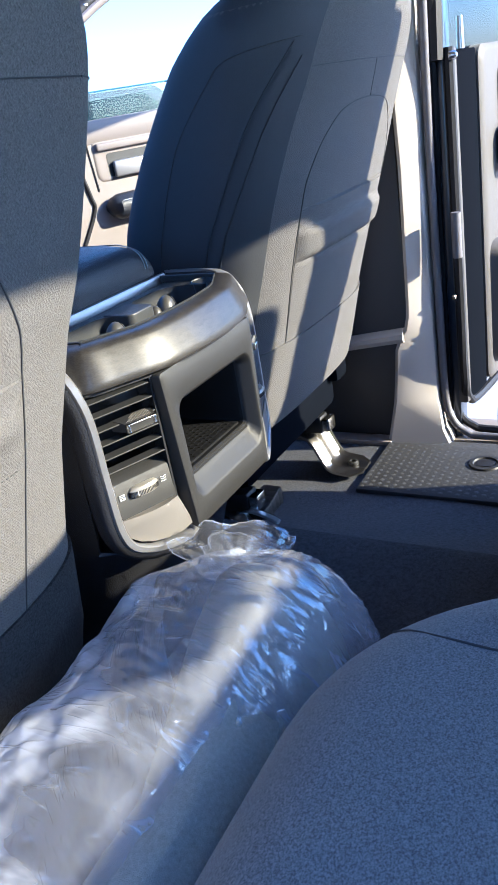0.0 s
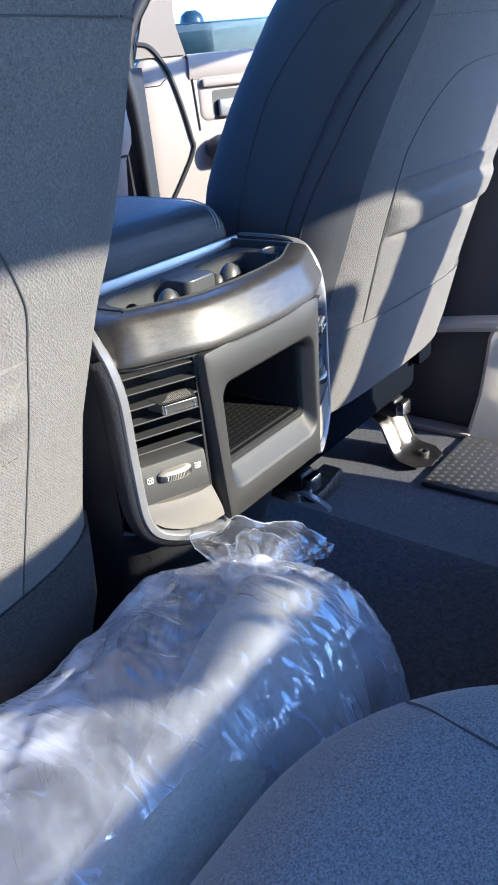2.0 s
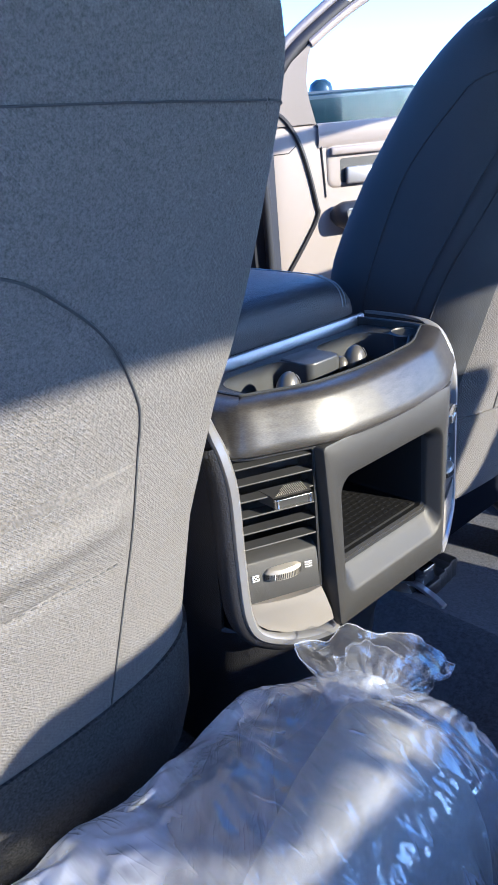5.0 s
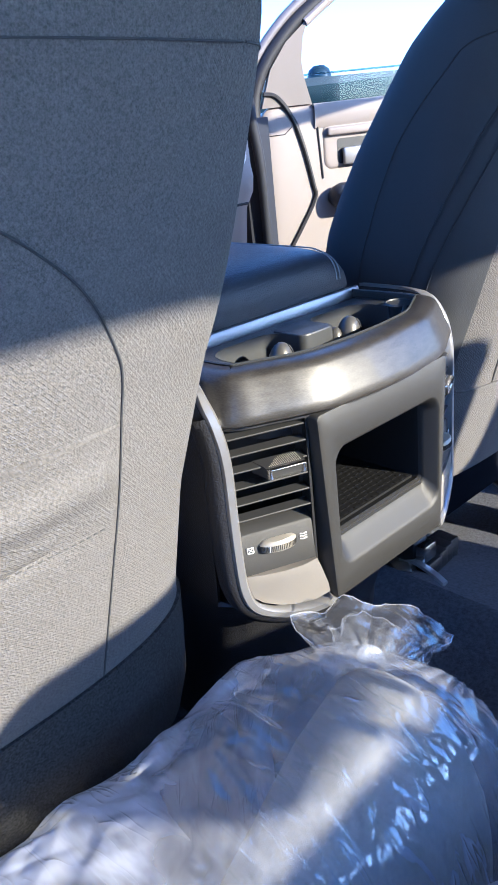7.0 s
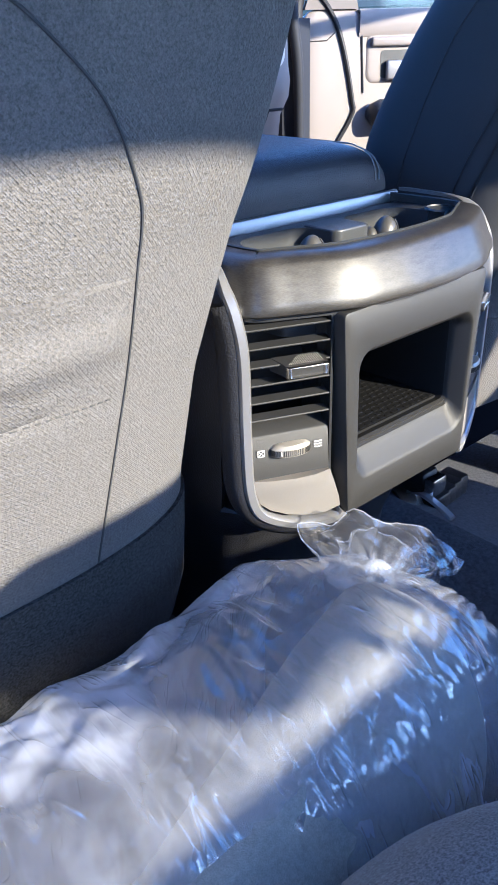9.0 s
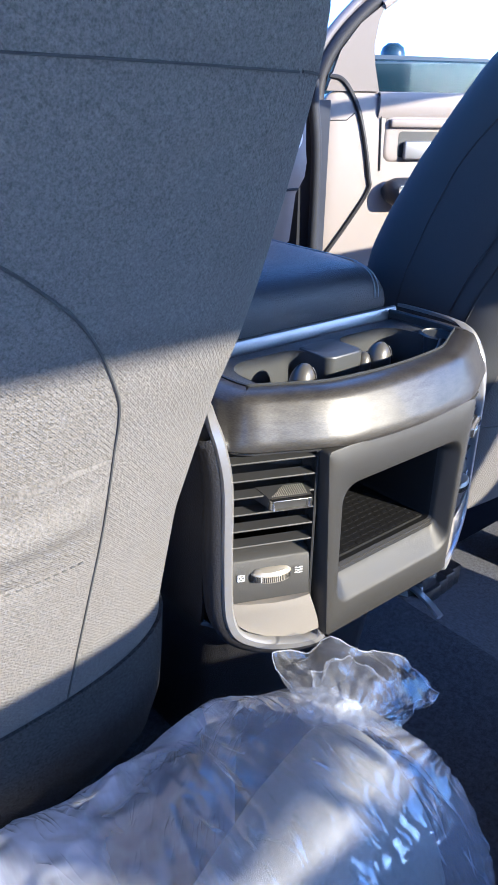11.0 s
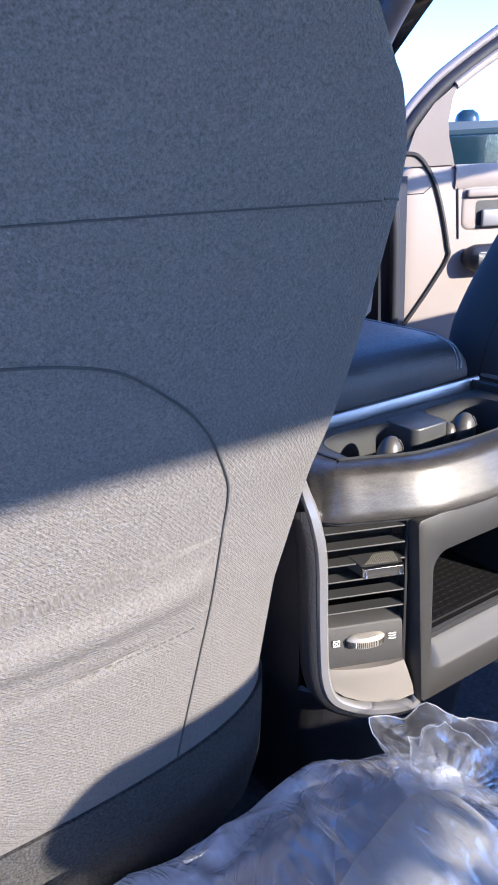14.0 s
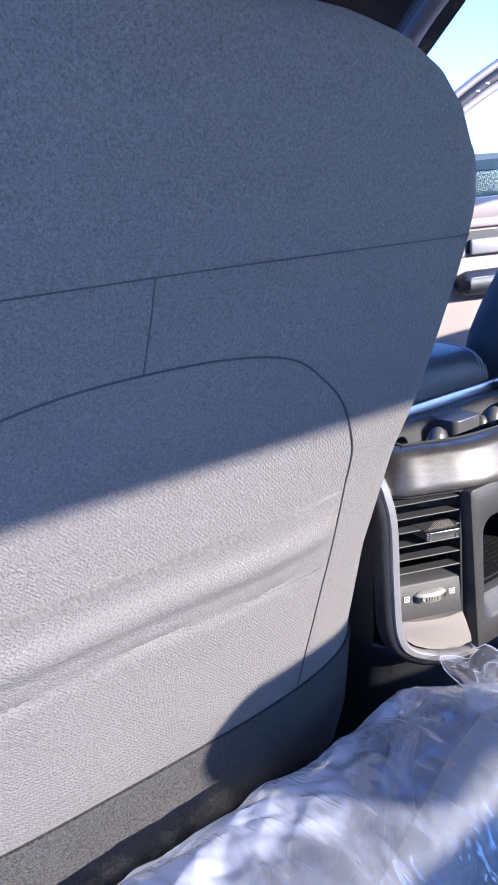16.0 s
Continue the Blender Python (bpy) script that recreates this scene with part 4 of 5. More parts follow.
def film_sheet(xs, angles, seed):
    x, a = np.meshgrid(xs, angles, indexing="ij")
    top, front, back = (np.interp(x, [r[0] for r in SHAPE], [r[k] for r in SHAPE]) for k in (1, 2, 3))
    f = np.clip((x + 0.30) / 0.200, 0, 1)
    r = np.clip(1 - f ** 11, 0, 1) ** 0.42
    cy, ry, cz = (front + back) / 2 - 0.012 * f, (front - back) / 2, 0.19
    c, s = np.cos(a), np.sin(a)
    e = np.where(c > 0, 2 / 2.45, 2 / 2.4)
    oy, oz = np.sign(c) * np.abs(c) ** e, np.sign(s) * np.abs(s) ** e
    y = cy + oy * ry * r
    z = cz + oz * (top - cz) * r
    # hugging the roll on one side, slack and tented on the other
    edge = np.interp(x, [p[0] for p in ROLL_EDGE], [p[1] for p in ROLL_EDGE])
    slack = np.clip((y - edge + 0.015) / 0.05, 0, 1) * np.clip((-0.13 - x) / 0.06, 0, 1)
    slack = np.maximum(slack, np.clip((-0.45 - x) / 0.15, 0, 1) * 0.8)
    arc = a * 0.15
    h = creases(x, arc, LOOSE, seed) * slack * 0.75 + creases(x, arc, TIGHT, seed + 40) * (1 - slack) * 0.9 + 0.003
    # pleats hanging from the tie over the end of the roll
    pleat = np.clip((x + 0.19) / 0.05, 0, 1)
    h = h * (1 - 0.6 * pleat) + pleat * (0.0012 + 0.0010 * drift(a * 0.2, x, seed + 70, 0.08)) * (np.abs(np.sin(13 * a + 5 * drift(a * 0.2, x, seed + 60, 0.13))) * 2 - 1) * r
    y, z = y + c * h, z + s * h
    z = z + 0.022 * np.exp(-((x + 0.238) / 0.030) ** 2 - ((y + 0.030) / 0.030) ** 2)
    # drawn up into the tie
    near = np.sqrt((x - TIE.x) ** 2 + (y - TIE.y) ** 2 + (z - TIE.z) ** 2)
    pull = np.where(z > 0.27, 0.93 * np.exp(-(near / 0.034) ** 2), 0.0)
    x, y, z = x + (TIE.x - x) * pull, y + (TIE.y - y) * pull, z + (TIE.z - z) * pull
    return np.stack([x, y, np.maximum(z, 0.012)], -1)


UPPER = np.concatenate([np.linspace(radians(-25), radians(205), 420), np.linspace(radians(207), radians(333), 60)])
xs = np.concatenate([np.linspace(-0.86, -0.46, 130), -0.458 + 0.357 * np.linspace(0, 1, 240) ** 0.85])
film = film_sheet(xs, UPPER, 3)
split = int((xs < -0.185).sum())
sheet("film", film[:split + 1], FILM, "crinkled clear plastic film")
sheet("gathered_end", film[split:], FILM_CLOUDY, "pleated cloudy end of the film")

# the rolled mat: a thick spiral of carpet with a soft outer edge
roll = []
for x in np.linspace(-0.80, -0.150, 90):
    edge = float(np.interp(x, [p[0] for p in ROLL_EDGE], [p[1] for p in ROLL_EDGE]))
    top = float(np.interp(x, [-0.80, -0.50, -0.24, -0.15], [0.345, 0.368, 0.370, 0.366]))
    k = max(0.0, 1 - max(0.0, (x + 0.175) / 0.026) ** 2.0) ** 0.5
    wide = float(np.interp(x, [-0.42, -0.25], [0.060, 0.084]))
    ring = []
    for t in np.linspace(0, math.tau, 72, endpoint=False):
        c, s = math.cos(t), math.sin(t)
        y = edge - wide + math.copysign(abs(c) ** 0.80, c) * (wide - 0.006 * (1 - k))
        z = 0.19 + math.copysign(abs(s) ** 0.80, s) * (top - 0.196) * (0.80 + 0.20 * k)
        z += 0.0025 * noise.noise((x * 9, y * 12, 3))
        # the outer turn's free edge makes a low step
        if 1.80 < t < 2.6:
            z -= 0.004
        ring.append((x, y, z))
    roll.append(ring)
part("floor_mat", loft(roll), MAT, bag, "rolled grey carpet mat inside the bag")


def tuft_sheet(size, phase, inset, seed):
    """A ruffled bell of film opening from the tie towards the console, its lip sharply cornered."""
    mouth, across, up = np.array((-0.104, -0.060, 0.322)), np.array((0.066, -0.020, -0.018)), np.array((0.004, 0.040, 0.028))
    f, a = np.meshgrid(np.linspace(0, 1, 15), np.linspace(0, math.tau, 64, endpoint=False), indexing="ij")
    tie = np.array(TIE)
    belly = 0.12 + 0.88 * f ** 0.65 + 0.25 * f * (1 - f)
    lobes = 1 + f * (0.09 * np.sin(3 * a + phase) + 0.08 * np.sin(7 * a + 2 * phase))
    corner = 1 + 0.16 * f * (np.abs(((a * 3 / math.pi + phase) % 2) - 1) - 0.5)
    r = (size * belly * lobes * corner)[..., None]
    q = across * np.cos(a)[..., None] + up * (np.sin(a) * np.where(np.sin(a) > 0, 1.0, 0.6))[..., None]
    P = tie + (mouth - (mouth - tie) * inset - tie) * (f ** 0.85)[..., None] + q * r
    P = P + q * (0.10 * (1 - f) ** 1.5 * (np.abs(np.sin(9 * a + phase)) - 0.5))[..., None]
    for axis in range(3):
        P[..., axis] += f * creases(a * 0.055, f * 0.11, [(30, 0.06, 0.012, 0.10), (-40, 0.045, 0.010, 0.09), (80, 0.032, 0.007, 0.07), (5, 0.022, 0.0045, 0.05)], seed + 7 * axis)
    return P


for size, phase, inset, seed in ((1.0, 1.3, 0.0, 80), (0.66, 4.1, 0.10, 140)):
    points = tuft_sheet(size, phase, inset, seed)
    tuft = sheet("tuft", points, FILM_CLEAR, "loose gathered end of the bag", False)
    part("lip", tube([Vector(p) for p in points[-1]], 0.0006, 5, closed=True), FILM_CLOUDY, tuft)
part("knot", tube([TIE + Vector((0.006, 0.006, -0.002)) + 0.011 * Vector((math.cos(t), 0.6 * math.sin(t), 0.8 * math.sin(t))) for t in np.linspace(0, math.tau, 20, endpoint=False)], 0.0045, 8, closed=True), FILM_CLOUDY, bag, "tight twist of film at the neck")

# ---- right side: centre pillar, sill seal, floor hatch ----
pill = bmesh.new()
rings = []
for z, y0, y1, x in ((-0.004, -0.050, 0.092, 0.800), (0.03, -0.034, 0.085, 0.806), (0.10, -0.024, 0.072, 0.815), (0.18, -0.021, 0.064, 0.82), (0.225, -0.020, 0.060, 0.82), (0.250, -0.020, 0.050, 0.82), (0.27, -0.020, 0.037, 0.82), (0.30, -0.020, 0.030, 0.82), (0.33, -0.020, 0.028, 0.82), (0.60, -0.021, 0.021, 0.815), (0.80, -0.026, 0.020, 0.80), (1.14, -0.05, 0.02, 0.73)):
    y0, y1 = y0 + 0.013, y1 + 0.013
    rings.append([(x + 0.034, y0, z), (x + 0.029, y0 + 0.003, z), (x, y1 - 0.008, z), (x + 0.006, y1, z), (x + 0.09, y1, z), (x + 0.09, y0, z)])
loft(rings, bm=pill)
PILLAR = material("pale_pillar_trim", (0.42, 0.385, 0.345), 0.55, bump=0.15, bump_scale=900)
structure("pillar_right", pill, PILLAR, "light centre pillar trim in the sun")
structure("pillar_ledge", loft([[(0.822, y, 0.268 + h), (0.812, y, 0.260 + h), (0.811, y, 0.250 + h), (0.818, y, 0.240 + h), (0.88, y, 0.235 + h), (0.88, y, 0.275 + h)] for y, h in ((0.050, 0.004), (0.07, 0.001), (0.12, -0.006), (0.20, -0.018), (0.30, -0.030))]), PILLAR, "light ledge of the pillar trim")
structure("pillar_cover", box((0.835, 0.040, -0.06), (0.90, 0.32, 0.80), 0.012), BELT_COVER, "dark belt cover in front of the pillar")
structure("pillar_scuff", box((0.795, 0.092, -0.002), (0.834, 0.50, 0.012), 0.004), TRIM, "light scuff strip along the floor edge")
seal = smooth_path([(0.735, -0.062, 1.13), (0.80, -0.038, 0.82), (0.822, -0.030, 0.60), (0.828, -0.029, 0.30), (0.826, -0.031, 0.12), (0.824, -0.042, 0.055), (0.824, -0.075, 0.018), (0.826, -0.14, 0.008), (0.83, -0.50, 0.006), (0.83, -0.90, 0.006)], 8)
seal = [p + Vector((0.034, 0.009, 0)) for p in seal]
structure("door_seal", tube(seal, 0.0085, 10), SEAL, "grey rubber seal round the door opening")
structure("door_seal_lip", tube([p + Vector((0.030, -0.006, 0.004)) for p in seal], 0.009, 8), RUBBER, "black outer rubber lip of the door opening")
structure("pillar_jamb", box((0.876, -0.052, -0.04), (0.93, -0.034, 1.0), 0.004), PAINT, "dark painted pillar jamb behind the seal")
screws = thing("jamb_screw", "small bright steel screw heads on the door jamb", "screw")
part("screw_head", loft([[(0.86 + 0.006 * k * math.cos(a), y, 0.33 + 0.006 * k * math.sin(a)) for a in np.linspace(0, math.tau, 10, endpoint=False)] for y, k in ((-0.051, 1.0), (-0.056, 1.0), (-0.058, 0.6))]), CHROME, screws)

hatch = thing("floor_hatch", "ribbed grey plastic hatch over the underfloor bin", "hatch")
hb = bmesh.new()
box((0.575, -0.62, -0.003), (0.80, 0.098, 0.010), 0.004, hb)
part("lid", hb, HATCH, hatch)
tread = bmesh.new()
for r in range(38):
    for c in range(13):
        x, y = 0.588 + c * 0.0165 + (0.008 if r % 2 else 0), 0.088 - r * 0.0165
        if x < 0.792 and (Vector((x, y)) - Vector((0.725, -0.135))).length > 0.04:
            loft([[(x + rr * math.cos(a), y + rr * math.sin(a), z) for a in np.linspace(0, math.tau, 6, endpoint=False)] for z, rr in ((0.0096, 0.0066), (0.0101, 0.0050))], bm=tread)
part("tread", tread, HATCH, hatch)
ringp = loft([[(0.725 + r * math.cos(a), -0.135 + r * math.sin(a), z) for a in np.linspace(0, math.tau, 32, endpoint=False)] for z, r in ((0.010, 0.034), (0.0135, 0.032), (0.0135, 0.025), (0.0105, 0.023), (0.0105, 0.004))])
latch = part("latch", ringp, PLASTIC, hatch, "round finger latch")
part("latch_slot", box((0.712, -0.152, 0.0108), (0.738, -0.118, 0.0116), 0.0), RUBBER, latch)
heap = thing("seat_track_cover", "black plastic seat track cover on the carpet", "track cover")
for k in range(4):
    part("cover_piece", box((0.335 + 0.036 * k, 0.185 + 0.012 * k, 0.050 - 0.013 * k), (0.380 + 0.036 * k, 0.228 + 0.012 * k, 0.078 - 0.009 * k), 0.004), PLASTIC_DARK, heap)
STRAP_STEEL = material("plated_steel", (0.62, 0.63, 0.66), 0.38, 0.7)
strap = thing("floor_bracket", "small bright steel bracket on the tunnel carpet", "bracket")
ribbon = smooth_path([(0.318, 0.225, 0.088), (0.306, 0.19, 0.102), (0.290, 0.145, 0.106), (0.281, 0.118, 0.103)], 5)
part("strip", loft([[p + Vector((-0.008, 0, 0)), p + Vector((-0.005, 0, 0.003)), p + Vector((0.005, 0, 0.003)), p + Vector((0.008, 0, -0.001)), p + Vector((0.0, 0, -0.004))] for p in ribbon]), STRAP_STEEL, strap)


# ---- doors: built flat along +x from the hinge, the inner face towards -y ----
def door_base(name, label, hinge, open_deg, length, belt, low=-0.12):
    ob = structure(name, loft([[(x, y, z) for x, z in rrect(0.0, length, low, belt - 0.005, 0.05, 5)] for y in (0.02, 0.12)]), PAINT, label)
    ob.matrix_world = pose(hinge[0], hinge[1], 0, 0, 0, open_deg - 90)
    bpy.context.view_layer.update()
    return ob


fd = door_base("door_front_right", "open front passenger door with light inner panel", (0.887, 1.029), 62, 1.02, 0.80)
# inner panel with a raised upper pad
rings = []
for y, g in ((0.018, 0.0), (-0.002, 0.0), (-0.008, 0.006), (-0.010, 0.016)):
    rings.append([(x, y, z) for x, z in rrect(0.0 + g, 1.0 - g, -0.08 + g, 0.80 - g, 0.03, 6)])
part("panel", loft(rings), DOOR_TRIM, fd, "light grained inner panel")
part("belt_pad", loft([[(x, -0.010, 0.800), (x, -0.016, 0.798), (x, -0.019, 0.785), (x, -0.018, 0.757), (x, -0.012, 0.742), (x, -0.008, 0.742)] for x in (0.135, 0.5, 0.98)]), DOOR_TRIM, fd)
part("panel_gap", tube(smooth_path([(0.131, -0.013, 0.798), (0.140, -0.0115, 0.78), (0.144, -0.0105, 0.72), (0.150, -0.0105, 0.62)], 6), 0.0028, 6), RUBBER, fd)
part("edge_seal", tube(smooth_path([(0.006, -0.012, 0.832), (0.035, -0.012, 0.826), (0.060, -0.012, 0.80), (0.085, -0.012, 0.755), (0.105, -0.012, 0.69), (0.122, -0.012, 0.61), (0.124, -0.012, 0.575), (0.085, -0.012, 0.51), (0.040, -0.012, 0.445), (0.010, -0.012, 0.405)], 6), 0.0058, 8), RUBBER, fd, "black rubber strip looped over the panel")
part("panel_joint", tube([(-0.005, -0.0105, 0.735), (0.055, -0.0105, 0.736), (0.075, -0.0105, 0.752)], 0.0012, 6), RUBBER, fd)
# handle bezel, recess and pull
hz = part("handle_bezel", loft([[(x, y, z) for x, z in rrect(0.155 + g, 0.42 - g, 0.640 + g, 0.752 - g, 0.02, 5)] for y, g in ((-0.009, 0.0), (-0.0115, 0.002), (-0.0128, 0.008), (-0.0128, 0.016))]), DOOR_TRIM, fd)
part("recess", loft([[(x, y, z) for x, z in rrect(0.192, 0.36, 0.652, 0.712, 0.008, 4)] for y in (-0.0126, -0.0134)]), PLASTIC_DARK, hz)
part("pull", box((0.205, -0.028, 0.648), (0.345, -0.0132, 0.690), 0.005, seg=3), SILVER, hz, "bright chrome door pull")
part("top_ledge", box((0.165, -0.024, 0.720), (0.42, -0.010, 0.741), 0.006, seg=3), DOOR_TRIM, fd)
arm = []
for x, k in ((0.160, 0.3), (0.168, 0.75), (0.185, 1.0), (0.45, 1.05), (0.75, 0.9)):
    arm.append([(x, -0.008 - 0.062 * k * (0.5 + 0.5 * math.cos(t)), 0.572 + 0.034 * k * math.sin(t) + 0.012 * (x - 0.16)) for t in np.linspace(-math.pi, math.pi, 24, endpoint=False)])
ar = part("armrest", loft(arm), LEATHER, fd, "black leather-covered door armrest")
part("stitch", tube([(x, -0.066, 0.588 + 0.012 * (x - 0.16)) for x in np.linspace(0.19, 0.70, 12)], 0.0012, 6), PIPING, ar)
# sail, window frame and seals
sail = [(0.0, 0.80), (0.132, 0.80), (0.116, 0.86), (0.112, 0.90), (0.120, 0.95), (0.135, 0.988), (0.075, 0.942), (0.030, 0.885)]
part("sail_panel", loft([[(x, y, z) for x, z in sail] for y in (0.006, -0.0115)]), SAIL, fd, "light triangular mirror sail")
fpath = [(-0.012, 0.40), (-0.013, 0.60), (-0.012, 0.78), (0.000, 0.845), (0.030, 0.897), (0.075, 0.947), (0.135, 0.996), (0.28, 1.088), (0.42, 1.150), (0.60, 1.180), (0.85, 1.165), (0.98, 1.06), (1.00, 0.82)]


def frame_strip(shift, y, r, mat, name, label, flat=1.0, first=0):
    pts = []
    base = smooth_path([(x, 0, z) for x, z in fpath[first:]], 7)
    for k, p in enumerate(base):
        d = (base[min(k + 1, len(base) - 1)] - base[max(k - 1, 0)]).normalized()
        nrm = Vector((-d.z, 0, d.x))
        pts.append(p + nrm * shift + Vector((0, y, 0)))
    return part(name, tube(pts, r, 10, flat=flat), mat, fd, label)


frame_strip(0.031, 0.012, 0.012, TRIM_GREY, "frame_outer", "lilac-grey outer window frame, toned as if in shade", first=2)
frame_strip(0.006, 0.004, 0.017, RUBBER, "frame_seal", "dark rubber window frame seal")
fin = [p for p in smooth_path([(x, -0.006, z) for x, z in ((0.128, 0.980), (0.20, 1.028), (0.29, 1.078), (0.42, 1.132), (0.60, 1.160), (0.84, 1.146), (0.955, 1.05), (0.975, 0.80))], 7)]
part("frame_inner", tube(fin, 0.013, 10, flat=0.8), DOOR_TRIM, fd)
part("window_pane", loft([[(x, y, z) for x, z in ((0.118, 0.79), (0.98, 0.79), (0.98, 0.868), (0.118, 0.868))] for y in (0.022, 0.026)]), TEAL_GLASS, fd, "tinted side glass wound most of the way down").visible_shadow = False
part("pane_edge", tube([(0.118, 0.024, 0.8685), (0.98, 0.024, 0.8685)], 0.0025, 6), EDGE_GLASS, fd)
for x, z in ((0.232, 1.067), (0.258, 1.084)):
    part("frame_clip", box((x - 0.006, -0.013, z - 0.003), (x + 0.006, -0.004, z + 0.004), 0.002), CHROME, fd)

rd = door_base("door_rear_right", "open rear door with light inner panel darkened as if shaded", (0.905, -0.066), 85, 0.90, 0.80, 0.055)
rings = []
for y, g in ((0.018, 0.0), (-0.004, 0.0), (-0.010, 0.006), (-0.012, 0.016)):
    rings.append([(x, y, z) for x, z in rrect(0.125 + g, 0.88 - g, 0.075 + g, 0.80 - g, 0.03, 6)])
part("panel", loft(rings), DOOR_TRIM_SHADED, rd, "light grained inner panel")
part("edge_strip", box((-0.030, -0.006, 0.08), (-0.004, 0.03, 0.80), 0.006), DOOR_TRIM_SHADED, rd, "light door edge strip")
# dark strip painting in the shade along the door's hinge edge
part("shade_strip", box((-0.004, 0.0, 0.070), (0.126, 0.018, 0.795), 0.004), SHADE_BLACK, rd)
part("edge_seal", tube(smooth_path([(-0.034, 0.0, 0.80), (-0.035, 0.0, 0.34), (-0.033, 0.0, 0.17), (-0.01, 0.0, 0.09), (0.10, 0.0, 0.062), (0.6, 0.0, 0.055)], 7), 0.010, 8), RUBBER, rd)
part("lower_pad", loft([[(x, y, z) for x, z in rrect(0.14 + g, 0.86 - g, 0.11 + g, 0.40 - g, 0.03, 5)] for y, g in ((-0.011, 0.0), (-0.035, 0.008), (-0.040, 0.02))]), DOOR_TRIM_SHADED, rd)
hz = part("handle_bezel", loft([[(x, y, z) for x, z in rrect(0.225 + g, 0.45 - g, 0.63 + g, 0.755 - g, 0.02, 5)] for y, g in ((-0.011, 0.0), (-0.020, 0.004), (-0.018, 0.012))]), DOOR_TRIM_SHADED, rd)
part("recess", box((0.24, -0.0215, 0.645), (0.40, -0.0185, 0.725), 0.0), PLASTIC_DARK, hz)
part("pull", box((0.255, -0.034, 0.655), (0.38, -0.022, 0.695), 0.005, seg=3), CHROME, hz, "bright chrome door pull")
part("armrest", box((0.20, -0.075, 0.545), (0.60, -0.010, 0.640), 0.024, seg=4), LEATHER, rd, "black leather-covered door armrest")
part("hinge", loft([[(-0.055 + 0.010 * math.cos(a), -0.006 + 0.010 * math.sin(a), z) for a in np.linspace(0, math.tau, 12, endpoint=False)] for z in (0.415, 0.505)]), SEAL, rd, "grey painted door hinge")
part("hinge_bolt", loft([[(-0.040 + r * math.cos(a), y, 0.785 + r * math.sin(a)) for a in np.linspace(0, math.tau, 12, endpoint=False)] for y, r in ((-0.004, 0.009), (-0.014, 0.008), (-0.018, 0.004))]), CHROME, rd)
part("lock_pin", tube([(0.035, 0.0, 0.795), (0.035, 0.0, 0.85)], [0.0075, 0.0065], 10), CHROME, rd, "upright lock pin")
part("window_pane", loft([[(x, y, z) for x, z in ((-0.03, 0.79), (0.86, 0.79), (0.86, 1.12), (0.15, 1.12))] for y in (0.022, 0.026)]), GLASS, rd).visible_shadow = False
part("window_frame", tube(smooth_path([(-0.05, 0.02, 0.78), (-0.03, 0.02, 1.00), (0.0, 0.02, 1.12), (0.10, 0.02, 1.17), (0.70, 0.02, 1.17), (0.88, 0.02, 1.0), (0.90, 0.02, 0.78)], 6), 0.016, 8), RUBBER, rd)

# hinge pillar of the front door, with its seals
structure("pillar_hinge", loft([[(0.745, 0.955, z), (0.775, 0.935, z), (0.84, 0.96, z), (0.84, 1.08, z), (0.745, 1.08, z)] for z in (-0.04, 0.78)]), HINGE_NAVY, "dark navy painted hinge pillar")
seal_path = smooth_path([(0.772, 0.935, -0.02), (0.772, 0.928, 0.40), (0.768, 0.925, 0.66), (0.758, 0.932, 0.78), (0.752, 0.925, 0.84), (0.756, 0.930, 0.87)], 7)
structure("hinge_seal", tube(seal_path, [0.0125 * min(1.0, 0.25 + (0.87 - p.z) / 0.09) for p in seal_path], 10), HINGE_NAVY, "dark navy rubber seal on the hinge pillar")
cowl = [(0.640, 0.93, 0.860), (0.700, 0.955, 0.700), (0.748, 0.965, 0.705), (0.745, 0.945, 0.800), (0.735, 0.920, 0.865), (0.715, 0.865, 0.930)]
structure("cowl_side", loft([[(x, y, z) for x, y, z in cowl], [(x + 0.01, y + 0.04, z) for x, y, z in cowl]]), TRIM_GREY, "grey cowl side panel with round plugs")
for x, y, z, r in ((0.705, 0.938, 0.828, 0.011), (0.690, 0.944, 0.795, 0.006), (0.712, 0.950, 0.770, 0.006)):
    plug = thing("cowl_plug", "round grey plastic plug on the cowl panel", "plug", group="cowl plugs")
    part("cap", loft([[(x + r * k * math.cos(a), y - d, z + r * k * math.sin(a)) for a in np.linspace(0, math.tau, 14, endpoint=False)] for d, k in ((0.0, 1.0), (0.006, 0.95), (0.009, 0.6))]), TRIM_GREY, plug)

# ---- dashboard end with its vent and glove box ----
dash = []
for x, k in ((-0.74, 0.0), (-0.70, 0.8), (0.2, 1.0), (0.59, 1.0), (0.625, 0.8), (0.645, 0.2)):
    dash.append([(x, y + 0.05 * (1 - k), z) for y, z in ((1.20, 0.86), (0.92, 0.865), (0.83, 0.845), (0.805, 0.80), (0.800, 0.69), (0.795, 0.665), (0.80, 0.635), (0.825, 0.60), (0.84, 0.50), (0.92, 0.43), (1.20, 0.43))])
dashboard = structure("dash", loft(dash), TRIM, "light dashboard with silver vent bezels")
bez = part("vent_bezel", loft([[(x + 0.010 * (z - 0.76), y, z) for x, z in rrect(0.503 + g, 0.602 - g, 0.684 + g, 0.838 - g, 0.024, 6)] for y, g in ((0.812, 0.0), (0.792, 0.003), (0.789, 0.009), (0.795, 0.013), (0.815, 0.014))]), PALE_BEZEL, dashboard, "pale silver vent bezel")
part("vent_back", box((0.517, 0.800, 0.735), (0.590, 0.803, 0.826)), PLASTIC_DARK, bez)
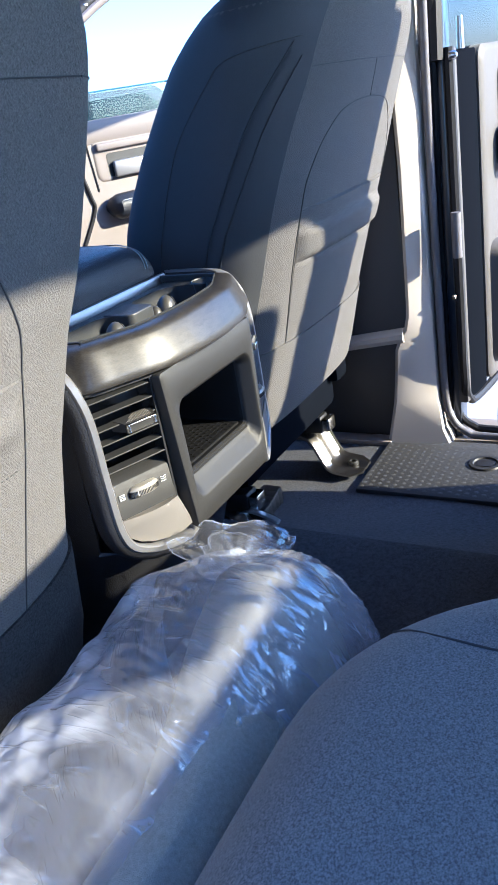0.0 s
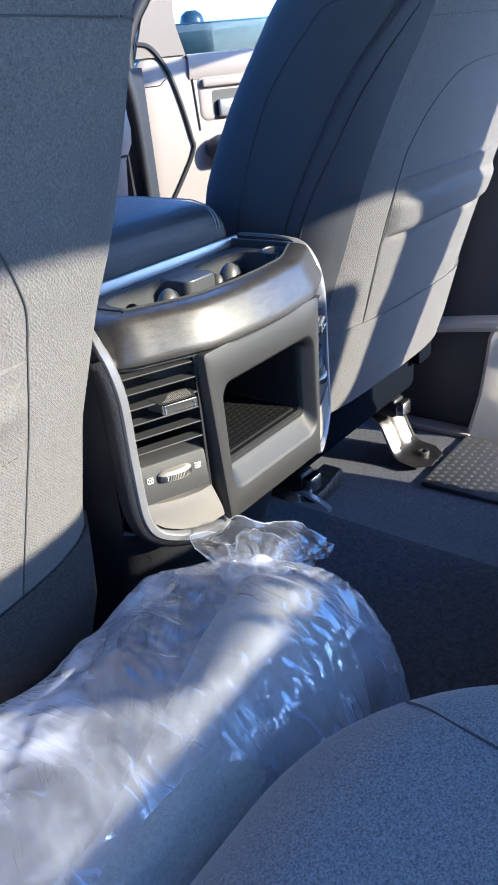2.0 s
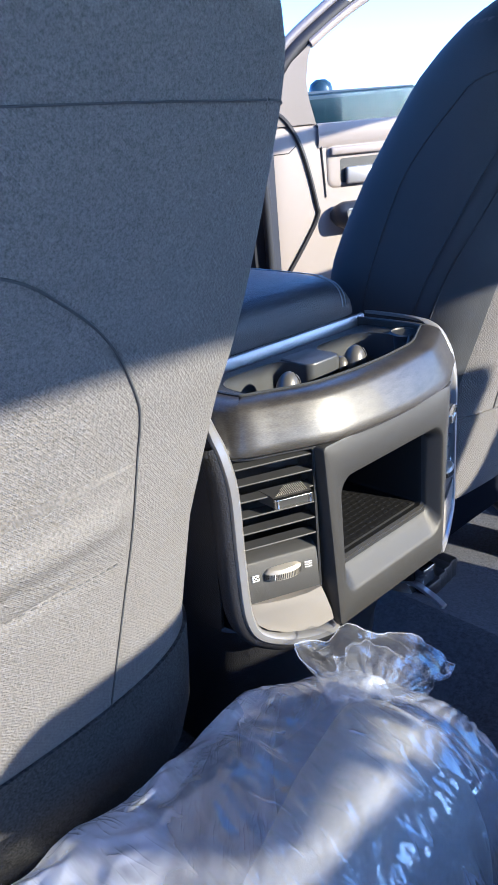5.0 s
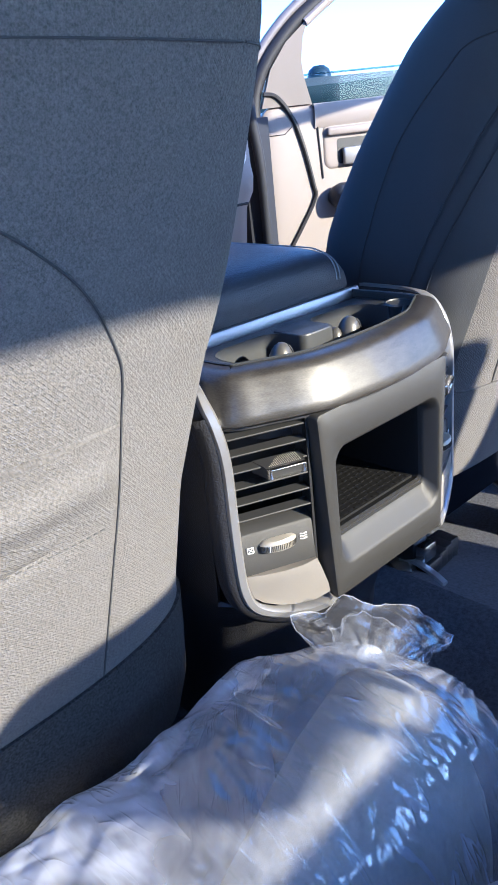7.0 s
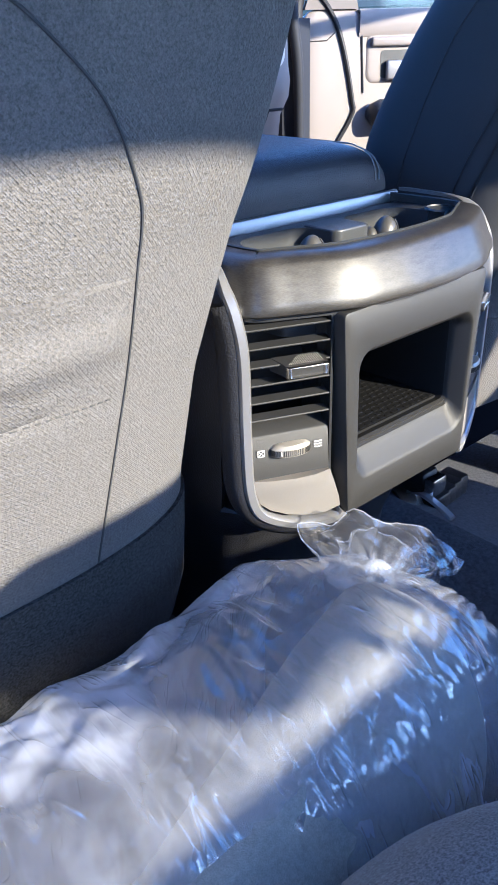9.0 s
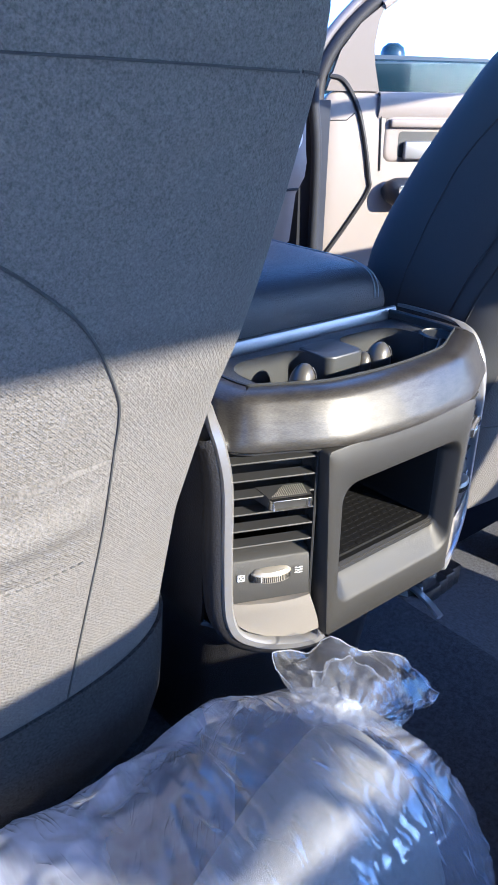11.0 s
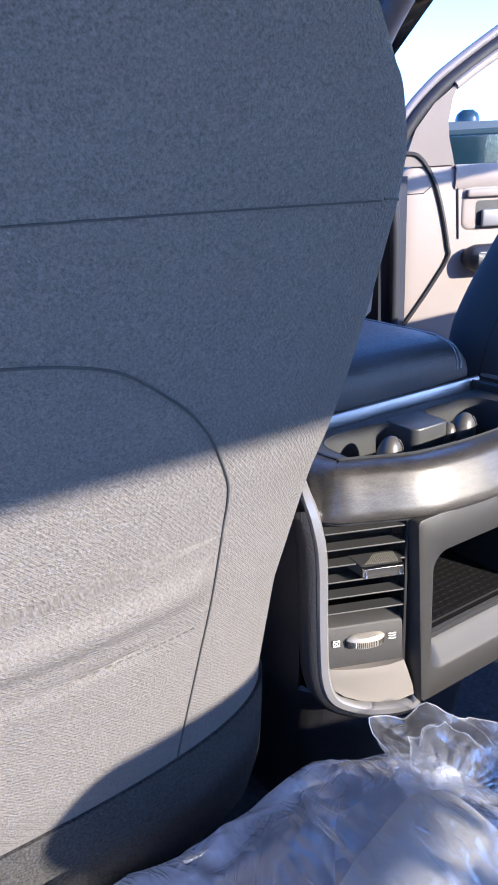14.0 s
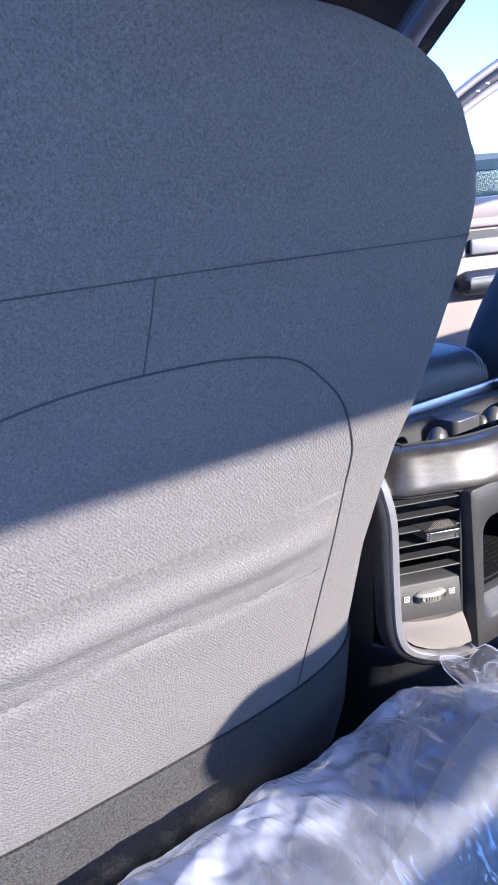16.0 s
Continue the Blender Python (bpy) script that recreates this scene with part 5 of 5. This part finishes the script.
for k in range(5):
    z = 0.745 + 0.0165 * k
    part("slat", loft([[(x, 0.793, z), (x, 0.7925, z + 0.0015), (x, 0.799, z + 0.006), (x, 0.799, z + 0.004)] for x in (0.518, 0.589)]), SLAT, bez)
part("vent_tab", box((0.540, 0.782, 0.770), (0.568, 0.795, 0.784), 0.003), PALE_BEZEL, bez)
part("vent_dial", box((0.538, 0.783, 0.704), (0.574, 0.796, 0.722), 0.004), PALE_BEZEL, bez)
part("glovebox_gap", tube([(x, 0.803 + 0.02 * (0.61 - 0.60), 0.612 + 0.010 * (x - 0.5)) for x in (0.30, 0.45, 0.60)], 0.003, 6), RUBBER, dashboard)
part("glovebox_side", tube([(0.565, 0.806, 0.61), (0.560, 0.835, 0.55), (0.55, 0.842, 0.50)], 0.0016, 6), RUBBER, dashboard)
tag = thing("hang_tag", "yellow and white paper tag hanging below the dash", "tag")
part("card", box((0.452, 0.790, 0.47), (0.488, 0.7915, 0.522), 0.0), PAPER, tag)
part("band", box((0.452, 0.7885, 0.5225), (0.488, 0.7915, 0.538), 0.0), YELLOW, tag)
part("string", tube([(0.470, 0.790, 0.537), (0.470, 0.797, 0.60), (0.470, 0.801, 0.612)], 0.0008, 5), PAPER, tag)


# ---- a parked car across the lot ----
def parked_car(at, turn):
    van = thing("parked_car", "grey-blue parked wagon across the lot", "car", at)
    van.rotation_euler, van.scale = (0, 0, radians(turn)), (1.07, 1.07, 1.07)
    side = [(-2.5, 0.45), (-2.55, 1.10), (-2.40, 1.62), (-2.15, 1.80), (-1.0, 1.84), (0.55, 1.80), (1.35, 1.18), (2.25, 1.05), (2.5, 0.85), (2.52, 0.45)]
    rings = []
    for y, k in ((-0.98, 0.94), (-0.94, 1.0), (0.94, 1.0), (0.98, 0.94)):
        rings.append([(x, y * (1.0 if z < 1.1 else 0.84), 0.45 + (z - 0.45) * k) for x, z in side])
    part("body", loft(rings), TRUCK_PAINT, van)
    part("side_window", loft([[(x, y, z) for x, z in ((-2.20, 1.16), (-2.10, 1.74), (0.42, 1.75), (1.05, 1.20))] for y in (-0.90, -0.86)]), DARK_GLASS, van, "dark tinted side glass")
    part("side_mirror", loft([[(1.02 + 0.10 * k * math.cos(a), y, 1.22 + 0.09 * k * math.sin(a)) for a in np.linspace(0, math.tau, 14, endpoint=False)] for y, k in ((-1.02, 0.5), (-1.06, 1.0), (-1.16, 1.0), (-1.20, 0.6))]), TRUCK_PAINT, van)
    # added dome in place of a far mirror, placed to fit the camera's view
    part("roof_dome", loft([[(-0.34 + 0.12 * k * math.cos(a), -0.62 + 0.10 * k * math.sin(a), z) for a in np.linspace(0, math.tau, 18, endpoint=False)] for z, k in ((1.78, 1.0), (1.85, 1.0), (1.90, 0.85), (1.935, 0.45))]), DARK_GLASS, van, "rounded dark dome on the roof, standing in for a mirror")
    for x in (-1.75, 1.75):
        w = part("wheel", loft([[(x + r * math.cos(a), y, 0.38 + r * math.sin(a)) for a in np.linspace(0, math.tau, 28, endpoint=False)] for y, r in ((-1.0, 0.30), (-1.01, 0.37), (-0.78, 0.38), (0.78, 0.38), (1.01, 0.37), (1.0, 0.30))]), RUBBER, van)
        part("rim", loft([[(x + r * math.cos(a), y, 0.38 + r * math.sin(a)) for a in np.linspace(0, math.tau, 20, endpoint=False)] for y, r in ((-1.00, 0.25), (-1.015, 0.24), (-1.005, 0.08))]), SILVER, w)
    return van


parked_car((6.9, 5.6, -0.76), 313)
